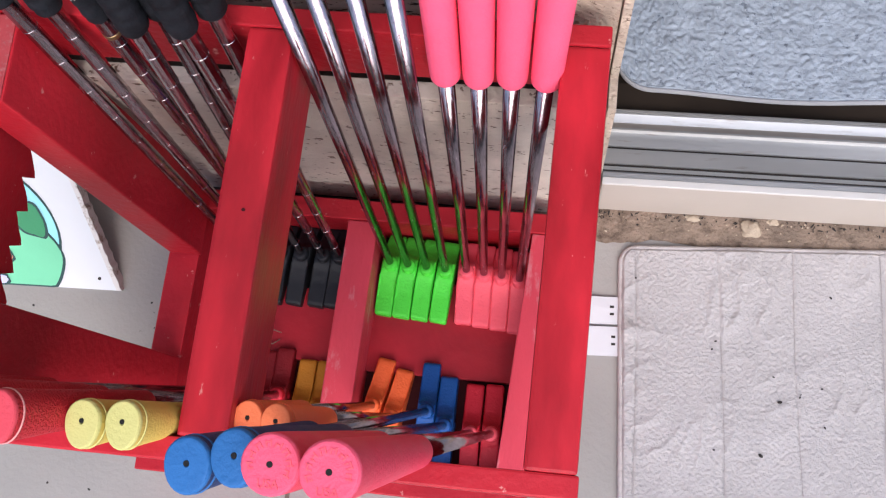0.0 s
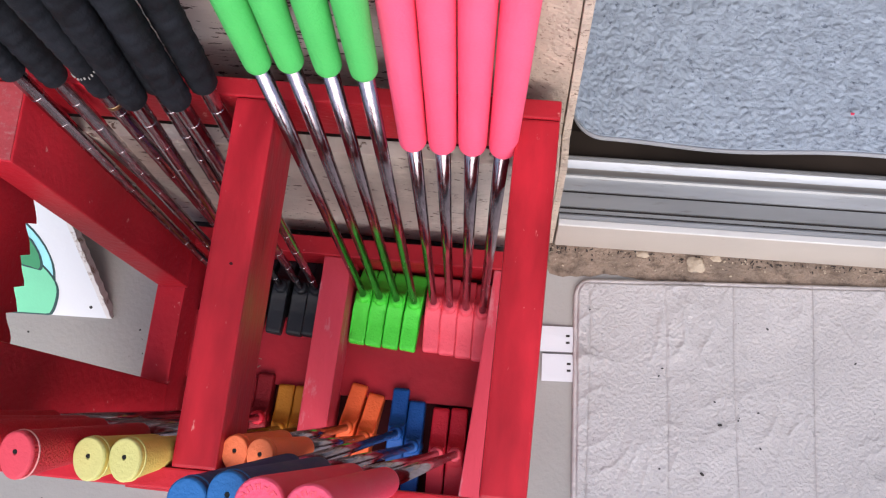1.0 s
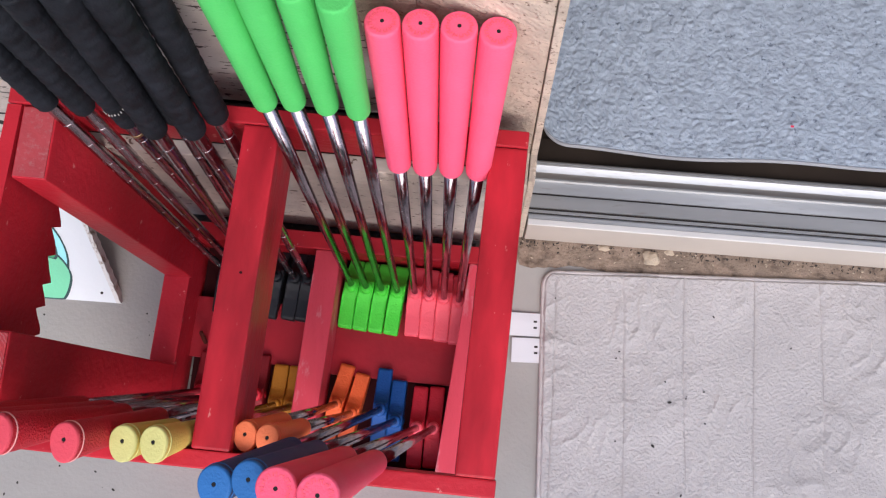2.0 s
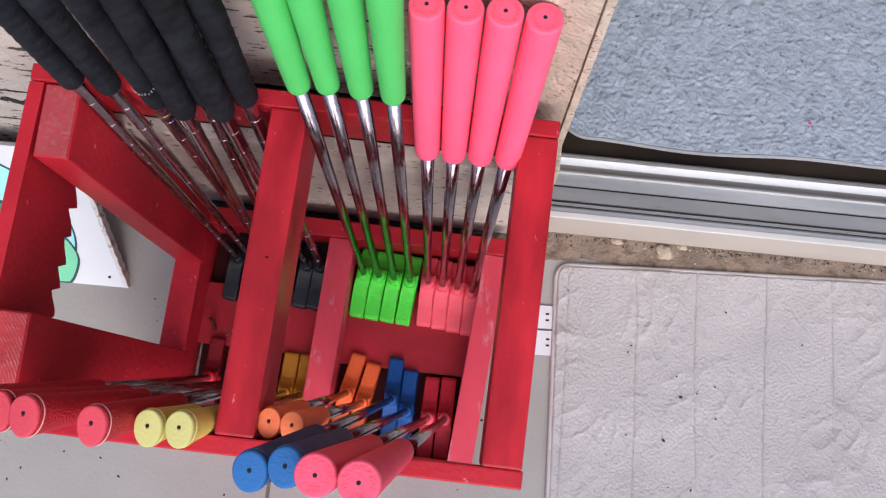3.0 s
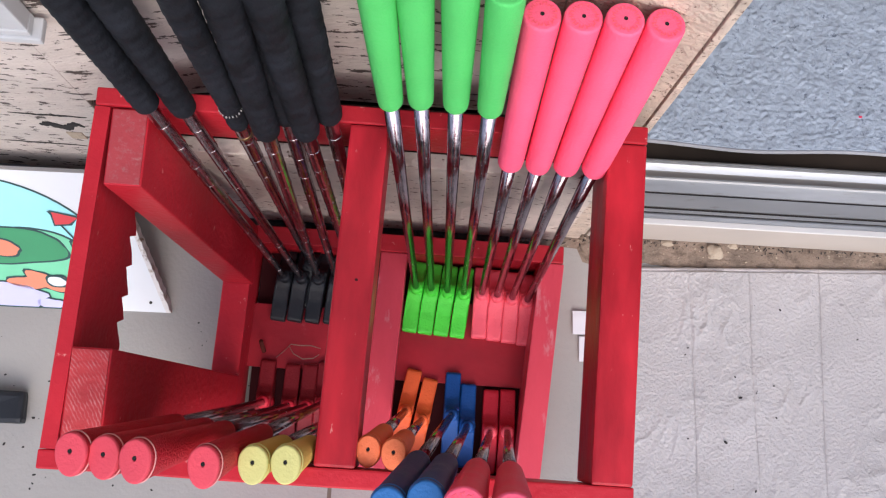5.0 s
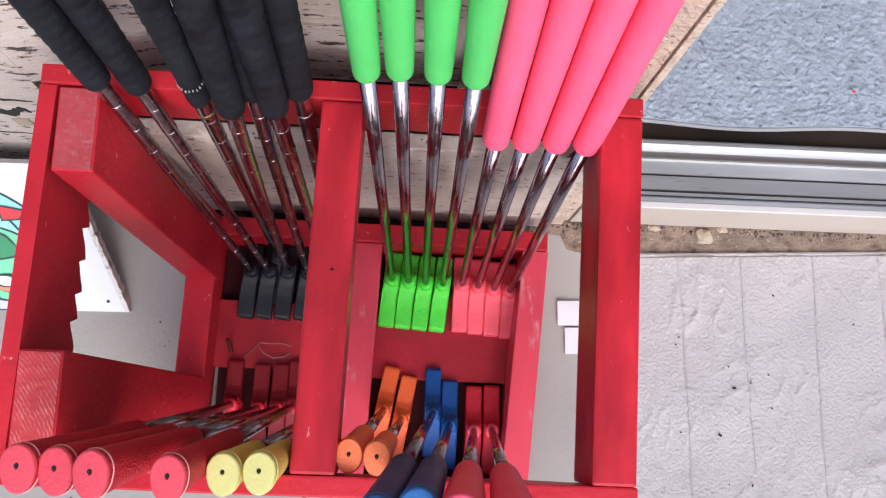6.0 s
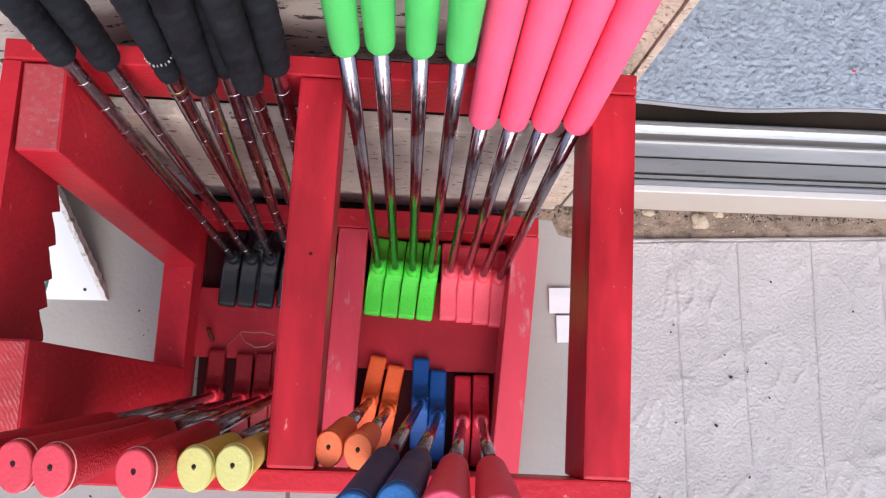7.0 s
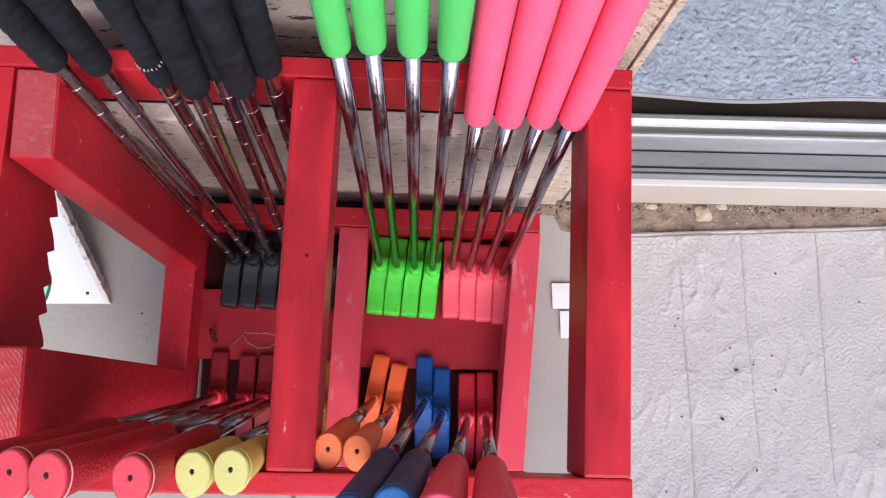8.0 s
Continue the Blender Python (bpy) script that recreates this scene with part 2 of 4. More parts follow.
def cut_box(x0, x1, y0, y1, z0, z1, bevel, n, axis, amount=0.0008, seed=1.0):
    """A timber: a bevelled box with loops along it and slightly uneven faces."""
    bm = box(x0, x1, y0, y1, z0, z1, bevel)
    k = "xyz".index(axis)
    lo, hi = (x0, y0, z0)[k], (x1, y1, z1)[k]
    no = [0, 0, 0]
    no[k] = 1
    for i in range(1, n):
        co = [0, 0, 0]
        co[k] = lo + (hi - lo) * i / n
        bmesh.ops.bisect_plane(bm, geom=bm.verts[:] + bm.edges[:] + bm.faces[:], plane_co=co, plane_no=no)
    return wobble(bm, amount, 14.0, seed)


def lathe(profile, base, top, seg=20, cap_a=True, cap_b=True):
    """A turned body along the line base to top: profile of (distance along, radius)."""
    base, top = Vector(base), Vector(top)
    q = (top - base).normalized().to_track_quat("Z", "Y").to_matrix()
    bm = bmesh.new()
    rings = []
    for d, r in profile:
        rings.append([bm.verts.new(base + q @ Vector((r * math.cos(a), r * math.sin(a), d))) for a in (2 * math.pi * i / seg for i in range(seg))])
    for a, b in zip(rings, rings[1:]):
        for i in range(seg):
            bm.faces.new((a[i], a[(i + 1) % seg], b[(i + 1) % seg], b[i]))
    if cap_a:
        bm.faces.new(rings[0][::-1])
    if cap_b:
        bm.faces.new(rings[-1])
    return bm


def turned(bm, degrees, at=(0, 0, 0)):
    bmesh.ops.rotate(bm, verts=bm.verts, cent=at, matrix=Matrix.Rotation(radians(degrees), 3, "Z"))
    return bm


HOUSE = 0.7  # the house stands turned by this against the rack
DOOR = 0.86  # the doorway's drawing units, in metres

# ---- ground ----
def build_ground():
    bm = bmesh.new()
    # one sheet to the horizon, split along an expansion joint
    def sheet(x0, x1, y0, y1):
        vs = [bm.verts.new(p) for p in ((x0, y0, 0), (x1, y0, 0), (x1, y1, 0), (x0, y1, 0))]
        bm.faces.new(vs)
    j = 0.0028
    sheet(-60, -0.3335 - j, -60, 60)
    sheet(-0.3335 + j, 60, -60, 60)
    vs = [bm.verts.new(p) for p in ((-0.3335 - j, -60, 0), (-0.3335 - j, -60, -0.012), (-0.3335 - j, 60, -0.012), (-0.3335 - j, 60, 0))]
    bm.faces.new(vs)
    vs = [bm.verts.new(p) for p in ((-0.3335 + j, -60, 0), (-0.3335 + j, -60, -0.012), (-0.3335 + j, 60, -0.012), (-0.3335 + j, 60, 0))]
    bm.faces.new(vs)
    g = tagged(part("ground", bm, CONCRETE), "grey worn concrete porch slab with dirt specks", "ground", kind="structure")
    bm = box(-0.3375, -0.3295, -60, 60, -0.02, -0.002)
    part("joint_filler", bm, JOINT, g)


build_ground()


# ---- house: wall, doorway, sill ----
def local_part(name, bm, mat, parent, label="", smooth=False):
    """A piece of the doorway, drawn in the doorway's own units."""
    bmesh.ops.scale(bm, verts=bm.verts, vec=(DOOR, DOOR, DOOR))
    bmesh.ops.translate(bm, verts=bm.verts, vec=(0, -0.0065, 0))
    return part(name, turned(bm, HOUSE), mat, parent, label, smooth)


def build_wall():
    wall = thing("wall_north", "cream painted wood-grain siding wall, cracked and weathered", "wall", kind="structure")
    H = 2.24
    part("siding_panel", box(-2.6, -0.6205, 0.034, 0.075, 0.010, H, 0.0015), SIDING, wall)
    part("siding_panel", hull8([(-0.62, 0.034, 0.352), (-0.47, 0.056, 0.352), (-0.47, 0.075, 0.352), (-0.62, 0.075, 0.352)],
                               [(-0.62, 0.034, H), (-0.47, 0.056, H), (-0.47, 0.075, H), (-0.62, 0.075, H)]), SIDING, wall)
    part("siding_panel", box(-0.4695, -0.1755, 0.056, 0.075, 0.352, H, 0.0015), SIDING, wall)
    part("siding_panel", hull8([(-0.175, 0.056, 0.345), (-0.12, 0.056, 0.345), (-0.12, 0.075, 0.345), (-0.175, 0.075, 0.345)],
                               [(-0.175, 0.056, H), (-0.12, 0.056, H), (-0.12, 0.075, H), (-0.175, 0.075, H)]), TRIM, wall, "brown-flecked weathered panel")
    part("sheathing", box(-2.6, -0.121, 0.076, 0.15, 0.0, H), GAP, wall, "dark backing in the siding joints")
    # lower panel that stands proud behind the rack
    part("lower_panel", box(-0.57, -0.0265, -0.021, -0.004, 0.010, 0.372, 0.0015), SPECKLED, wall, "cream wood-grain lower panel")
    # added backing and floor strip: gap shade put into their colour, with dirt specks
    part("lower_batten", box(-0.57, -0.0265, -0.0035, 0.055, 0.0, 0.345), GAP_SHADE_DIRT, wall, "added backing coloured dark for the shaded gap behind the lower panel")
    part("gap_strip", box(-0.57, -0.06, -0.044, -0.004, 0.0004, 0.003), GAP_SHADE_DIRT, wall, "added strip in shade and dirt colour along the wall base")
    # corner board with an open joint along the doorway edge
    part("corner_board", box(-0.026, -0.0005, -0.015, 0.12, 0.004, 0.343, 0.0015), TRIM, wall, "rough brown-flecked corner board")
    def column(z):
        return [(-0.1195, 0.056, z), (-0.0005, 0.027, z), (-0.0005, 0.12, z), (-0.1195, 0.12, z)]
    bm = hull8(column(0.3435), column(H), 0.001)
    part("corner_board", bm, TRIM, wall, "rough brown-flecked upper corner board")
    part("door_casing", box(0.0005, 0.0085, -0.008, 0.12, 0.0, 0.343, 0.001), TRIM, wall, "narrow tan door casing")
    part("door_casing", box(0.0005, 0.0085, 0.024, 0.12, 0.3435, H, 0.001), TRIM, wall, "narrow tan door casing")


build_wall()


def build_threshold():
    sill = thing("sill", "cream painted doorstep with worn aluminium sliding-door track", "sill", kind="structure")
    X0, X1 = 0.0125, 2.6
    local_part("step_face", box(X0, X1, -0.004, 0.14, 0.04, 0.176, 0.003), SILL, sill, "cream painted step face")
    # track: pale nosing, two grooves, a flat, a ridge, and a sloped rear rail
    prof = [(0.000, 0.177), (0.000, 0.181), (0.014, 0.182), (0.0145, 0.1785), (0.0175, 0.1785), (0.018, 0.182), (0.0225, 0.182), (0.023, 0.178), (0.026, 0.178), (0.0265, 0.183),
            (0.047, 0.183), (0.0475, 0.179), (0.050, 0.179), (0.0505, 0.184), (0.069, 0.186), (0.0695, 0.196), (0.0725, 0.196), (0.0735, 0.180), (0.0765, 0.1745), (0.084, 0.175), (0.098, 0.180), (0.0995, 0.186), (0.1020, 0.186),
            (0.103, 0.178), (0.106, 0.1735)]
    bm = bmesh.new()
    a = [bm.verts.new((X0, y - 0.003, z)) for y, z in prof]
    b = [bm.verts.new((X1, y - 0.003, z)) for y, z in prof]
    for i in range(len(prof) - 1):
        bm.faces.new((a[i], a[i + 1], b[i + 1], b[i]))
    local_part("door_track", bm, ALU, sill, "dull grooved aluminium track")
    # edge strip in the darkened brown: painted shade between track and carpet
    local_part("inner_step", box(X0, X1, 0.1035, 0.141, 0.1762, 0.1775), FLOOR_SHADE_BROWN, sill, "brown inner edge coloured dark for shade")
    local_part("nosing", box(X0, X1, -0.0055, 0.004, 0.1765, 0.1825, 0.001), ALU_WHITE, sill, "pale front strip")
    for y in (0.0135, 0.0205, 0.0455):
        local_part("groove_dirt", box(X0, X1, y, y + 0.0022, 0.1765, 0.1805), SPECK, sill, "dark strip in the groove")
    sill.location.z = -0.04
    return sill


build_threshold()


def build_interior():
    fl = tagged(local_part("floor", box(-0.02, 2.6, 0.1415, 3.2, 0.10, 0.172), FLOOR_SHADE_BROWN, None), "brown floor inside the doorway, coloured dark for shade", "floor", kind="structure")
    fl.location.z = -0.04
    # carpet with a rounded corner and a wavy bound edge
    bm = bmesh.new()
    nx, ny = 520, 320
    x0, x1, y0, y1 = 0.022, 1.4, 0.135, 1.1
    def px(i): return x0 + (x1 - x0) * (i / nx) ** 1.6
    def py(j): return y0 + (y1 - y0) * (j / ny) ** 1.5
    rows = []
    for j in range(ny + 1):
        row = []
        for i in range(nx + 1):
            x, y = px(i), py(j)
            edge = -0.006 * math.sin(x * 5.0 + 0.4) + 0.003 * math.sin(x * 19)
            r = 0.05
            if x - x0 < r:
                edge += r - math.sqrt(max(0, r * r - (r - (x - x0)) ** 2))
            w = max(0, 1 - (y - y0) / 0.2)
            z = 0.187 + 0.0009 * noise.noise(Vector((x * 210, y * 210, 0))) + 0.0032 * abs(noise.noise(Vector((x * 95, y * 95, 3)))) + 0.002 * noise.noise(Vector((x * 14, y * 14, 6)))
            if j == 0:
                z -= 0.003
            row.append(bm.verts.new((x, y + edge * w, z)))
        rows.append(row)
    for j in range(ny):
        for i in range(nx):
            bm.faces.new((rows[j][i], rows[j][i + 1], rows[j + 1][i + 1], rows[j + 1][i]))
    low = [bm.verts.new(v.co + Vector((0, 0.001, -0.011))) for v in rows[0]]
    for i in range(nx):
        bm.faces.new((low[i], low[i + 1], rows[0][i + 1], rows[0][i]))
    lowl = [low[0]] + [bm.verts.new(Vector((r[0].co.x, r[0].co.y, r[0].co.z - 0.011))) for r in rows[1:]]
    for j in range(ny):
        bm.faces.new((lowl[j], rows[j][0], rows[j + 1][0], lowl[j + 1]))
    c = tagged(local_part("carpet", bm, CARPET, None, smooth=True), "pale blue-grey rough pile carpet with rounded corner", "carpet")
    bm = bmesh.new()
    # welt along the front edge
    pts = [rows_co for rows_co in [(px(i), i) for i in range(nx + 1)]]
    prev = None
    for x, i in pts:
        edge = -0.006 * math.sin(x * 5.0 + 0.4) + 0.003 * math.sin(x * 19)
        r = 0.05
        if x - x0 < r:
            edge += r - math.sqrt(max(0, r * r - (r - (x - x0)) ** 2))
        y = y0 + edge - 0.002
        ring = [bm.verts.new((x, y + 0.0032 * math.cos(a), 0.1800 + 0.0058 * math.sin(a))) for a in (k * math.pi / 3 for k in range(6))]
        if prev:
            for k in range(6):
                bm.faces.new((prev[k], prev[(k + 1) % 6], ring[(k + 1) % 6], ring[k]))
        prev = ring
    local_part("edge_binding", bm, CARPET_EDGE, c, "grey bound carpet edge", True)
    c.location.z = -0.04
    # plain walls that close the room
    room = thing("wall_inside", "plain pale inner walls", "wall", kind="structure")
    local_part("back_wall", box(-0.4, 2.7, 3.2, 3.3, 0.1, 2.6), SILL, room)
    local_part("side_wall", box(2.6, 2.7, -0.004, 3.2, 0.0, 2.6), SILL, room)
    local_part("side_wall", box(-0.12, -0.021, 0.145, 3.198, 0.0, 2.6), SILL, room)
    tagged(local_part("ceiling", box(-0.5, 2.7, 0.14, 3.3, 2.6, 2.7), SILL, None), "plain ceiling inside the doorway", "ceiling", kind="structure")


build_interior()

fluff = wobble(box(0.362, 0.3665, 0.158, 0.161, 0.1290, 0.1305, 0.0006), 0.0012, 220)
tagged(part("red_fluff", fluff, CRIMSON_GRIP), "tiny bit of red fluff lying on the carpet", "fluff")

# ---- dirt strip and crumbs along the doorstep ----
def build_dirt():
    bm = bmesh.new()
    n = 150
    prev = None
    for i in range(n + 1):
        x = -0.12 + 1.6 * i / n
        yb = -0.006
        w = 0.043 + 0.008 * noise.noise(Vector((x * 14, 0, 0))) + 0.004 * noise.noise(Vector((x * 60, 2, 0)))
        if x < 0:
            w *= 0.5
        ring = [bm.verts.new((x, yb + 0.004, 0.005 + 0.002 * noise.noise(Vector((x * 50, 1, 1))))), bm.verts.new((x, yb - w * 0.5, 0.0045 + 0.002 * noise.noise(Vector((x * 70, 5, 1))))),
                bm.verts.new((x, yb - w, 0.0008))]
        if prev:
            for k in range(2):
                bm.faces.new((prev[k], prev[k + 1], ring[k + 1], ring[k]))
        prev = ring
    tagged(local_part("dirt_strip", bm, DIRT, None, smooth=True), "dry brown dirt gathered against the doorstep", "dirt", kind="stuff")
    rng = random.Random(5)
    bm = bmesh.new()
    for _ in range(110):
        x = rng.uniform(-0.1, 0.75)
        y = -0.006 - abs(rng.gauss(0.010, 0.010))
        s = rng.uniform(0.0006, 0.0019) * (1.6 if rng.random() < 0.08 else 1)
        m = Matrix.Translation((x, y, s * 0.8 + 0.003)) @ Euler((rng.random() * 6, rng.random() * 6, rng.random() * 6)).to_matrix().to_4x4() @ Matrix.Diagonal((s * rng.uniform(0.7, 1.8), s, s * 0.7, 1))
        bmesh.ops.create_icosphere(bm, subdivisions=1, radius=1, matrix=m)
    tagged(local_part("gravel_crumbs", bm, STONE, None), "small pale stone crumbs in the dirt", "gravel", kind="stuff")
    bm = bmesh.new()
    for _ in range(260):
        x = rng.uniform(-0.1, 0.8)
        y = -0.0065 - abs(rng.gauss(0.0, 0.006))
        s = rng.uniform(0.0006, 0.0022)
        m = Matrix.Translation((x, y, s * 0.5 + 0.0045)) @ Euler((rng.random(), rng.random(), rng.random() * 6)).to_matrix().to_4x4() @ Matrix.Diagonal((s * rng.uniform(0.8, 2.6), s * 0.7, s * 0.4, 1))
        bmesh.ops.create_icosphere(bm, subdivisions=1, radius=1, matrix=m)
    tagged(local_part("dark_litter", bm, SPECK, None), "dark crumbs of litter against the doorstep", "litter", kind="stuff")
    bm = bmesh.new()
    for _ in range(170):
        x, y = (rng.uniform(-0.85, -0.04), rng.uniform(-0.6, -0.05)) if rng.random() < 0.7 else (rng.gauss(-0.80, 0.07), rng.gauss(-0.37, 0.05))
        s = rng.uniform(0.0005, 0.0017)
        m = Matrix.Translation((x, y, s * 0.4)) @ Matrix.Rotation(rng.random() * 6, 4, "Z") @ Matrix.Diagonal((s * rng.uniform(0.8, 2.2), s, s * 0.5, 1))
        bmesh.ops.create_icosphere(bm, subdivisions=1, radius=1, matrix=m)
    tagged(part("dark_crumbs", bm, SPECK), "dark specks of grit on the concrete", "grit", kind="stuff")


build_dirt()


def stone(x, y, z, sx, sy, sz, seed, label):
    bm = bmesh.new()
    bmesh.ops.create_icosphere(bm, subdivisions=3, radius=1)
    for v in bm.verts:
        v.co *= 1 + 0.45 * noise.noise(v.co * 1.3 + Vector((seed, 0, 0)))
        v.co = Vector((v.co.x * sx + x, v.co.y * sy + y, max(v.co.z, -0.75) * sz + z + 0.75 * sz))
    return tagged(part("stone", bm, STONE), label, "stone")


stone(0.201, -0.022, 0.002, 0.0125, 0.0105, 0.006, 3.1, "pale tan stone chip lying in the dirt strip")
stone(0.129, -0.013, 0.002, 0.0085, 0.0045, 0.003, 7.7, "flat tan stone flake beside the doorstep")
stone(0.227, -0.011, 0.002, 0.007, 0.004, 0.003, 1.7, "small whitish stone crumb beside the doorstep")


# ---- quilted mat ----
def build_mat():
    ox, oy = 0.043, -0.056

    def laid(bm):
        bmesh.ops.scale(bm, verts=bm.verts, vec=(DOOR, DOOR, DOOR), space=Matrix.Translation((-ox, -oy, 0)))
        return turned(bm, 3.4, (ox, oy, 0))

    L, W = 1.15, 0.95
    seams = [0.020, 0.138, 0.243, 0.358, 0.470, 0.585, 0.70]
    bm = bmesh.new()
    nx, ny = 520, 430
    rows = []
    rng = random.Random(2)
    for j in range(ny + 1):
        v = (j / ny) ** 1.25 * W
        row = []
        for i in range(nx + 1):
            u = (i / nx) ** 1.25 * L
            z = 0.0105
            d = min(abs(u - s - 0.003 * math.sin(v * 9 + s * 40)) for s in seams)
            z -= 0.0013 * math.exp(-(d / 0.0018) ** 2)
            p = Vector((u, v, 0))
            warp = noise.noise_vector(p * 14) * 0.02
            c1 = 1 - abs(noise.noise(Vector(((u + warp.x) * 26 + v * 8, (v + warp.y) * 17, 1.0)))) * 2.2
            c2 = 1 - abs(noise.noise(Vector(((u + warp.y) * 70 - v * 20, (v + warp.x) * 46, 5.0)))) * 2.2
            fold = noise.noise(Vector((u * 7 + v * 4, v * 8 - u * 4, 4.0)))
            z += (0.0032 * max(0, c1) ** 2 + 0.0011 * max(0, c2) ** 2) * max(0.12, 0.42 + 1.2 * fold) + 0.0022 * fold + 0.0004 * noise.noise(Vector((u * 190, v * 190, 2)))
            e = min(u, v)
            z *= min(1, 0.35 + (e / 0.006) * 0.65)
            cr = 0.026
            cx = (cr - math.sqrt(max(0, cr * cr - (cr - v) ** 2))) * max(0, 1 - u / 0.12) if v < cr else 0
            row.append(bm.verts.new((ox + u + cx, oy - v, max(z, 0.0015))))
        rows.append(row)
    for j in range(ny):
        for i in range(nx):
            bm.faces.new((rows[j][i], rows[j + 1][i], rows[j + 1][i + 1], rows[j][i + 1]))
    mat_ob = tagged(part("mat", laid(bm), MAT, smooth=True), "grey-beige quilted floor mat with stitched seams and wrinkles", "mat")
    bm = bmesh.new()
    cr = 0.026
    path = [(0.0, -W + 0.01 * i) for i in range(int((W - cr) / 0.01))]
    path += [(cr - cr * math.cos(k * math.pi / 24), -cr + cr * math.sin(k * math.pi / 24)) for k in range(13)]
    path += [(cr + 0.01 * (i + 1), 0.0) for i in range(int((L - cr) / 0.01) - 1)]
    prev = None
    for i, (px, py) in enumerate(path):
        qx, qy = path[min(i + 1, len(path) - 1)]
        rx, ry = path[max(i - 1, 0)]
        d = Vector((qx - rx, qy - ry, 0)).normalized()
        side = Vector((-d.y, d.x, 0))
        w = 0.0040 + 0.0006 * noise.noise(Vector((px * 40, py * 40, 0)))
        ring = [bm.verts.new(Vector((ox + px, oy + py, 0.0046)) - side * 0.0015 + side * w * math.cos(t) + Vector((0, 0, 0.0044 * math.sin(t)))) for t in (k * math.pi / 4 for k in range(8))]
        if prev:
            for k in range(8):
                bm.faces.new((prev[k], prev[(k + 1) % 8], ring[(k + 1) % 8], ring[k]))
        prev = ring
    part("edge_binding", laid(bm), MAT_EDGE, mat_ob, "rolled bound edge", True)
    for s in seams:
        bm = bmesh.new()
        v = 0.004
        while v < W:
            x = ox + s + 0.003 * math.sin(v * 9 + s * 40)
            m = Matrix.Translation((x, oy - v, 0.0112)) @ Matrix.Diagonal((0.00045, 0.0017, 0.0005, 1))
            bmesh.ops.create_cube(bm, size=2, matrix=m)
            v += 0.0048
        part("seam", laid(bm), THREAD, mat_ob, "line of dark stitches")
    bm = bmesh.new()
    for _ in range(80):
        u, v = rng.uniform(0.02, 0.75), rng.uniform(0.02, 0.6)
        s = rng.choice((0.0005, 0.0006, 0.0008, 0.0012))
        m = Matrix.Translation((ox + u, oy - v, 0.0110)) @ Matrix.Rotation(rng.random() * 6, 4, "Z") @ Matrix.Diagonal((s * rng.uniform(1, 2), s, s * 0.5, 1))
        bmesh.ops.create_icosphere(bm, subdivisions=1, radius=1, matrix=m)
    for x, y, s in ((0.163, -0.165, 0.002), (0.220, -0.295, 0.0036), (0.409, -0.136, 0.0022), (0.292, -0.256, 0.0022), (0.240, -0.231, 0.0034), (0.296, -0.101, 0.0024), (0.264, -0.360, 0.0026),
                    (0.324, -0.088, 0.0012), (0.264, -0.220, 0.0012)):
        m = Matrix.Translation((x, y, 0.0112)) @ Matrix.Rotation(x * 40, 4, "Z") @ Matrix.Diagonal((s * 0.9, s * 0.5, s * 0.3, 1))
        bmesh.ops.create_icosphere(bm, subdivisions=2, radius=1, matrix=m)
    tagged(part("mat_specks", bm, SPECK), "dark bits of debris on the mat", "grit", kind="stuff")
    # two care labels at the edge
    for x0, x1, y0, y1 in ((-0.003, 0.050, -0.155, -0.121), (0.006, 0.052, -0.194, -0.158)):
        bm = box(x0, x1, y0, y1, 0.0015, 0.003, 0.0005)
        bmesh.ops.subdivide_edges(bm, edges=bm.edges[:], cuts=3)
        for v in bm.verts:
            v.co.z += 0.0025 * max(0, (0.03 - (v.co.x - x0)) / 0.03) * (0.5 + 0.5 * math.sin((v.co.y - y0) * 60))
        lab = part("care_label", turned(bm, 3.0, (0.02, -0.155, 0)), PAPER, mat_ob, "white woven care label")
        for k in range(2):
            bm = box(x1 - 0.013, x1 - 0.008, y1 - 0.014 - k * 0.009, y1 - 0.011 - k * 0.009, 0.0032, 0.0036)
            part("print_bar", turned(bm, 3.0, (0.02, -0.155, 0)), SPECK, lab)


build_mat()


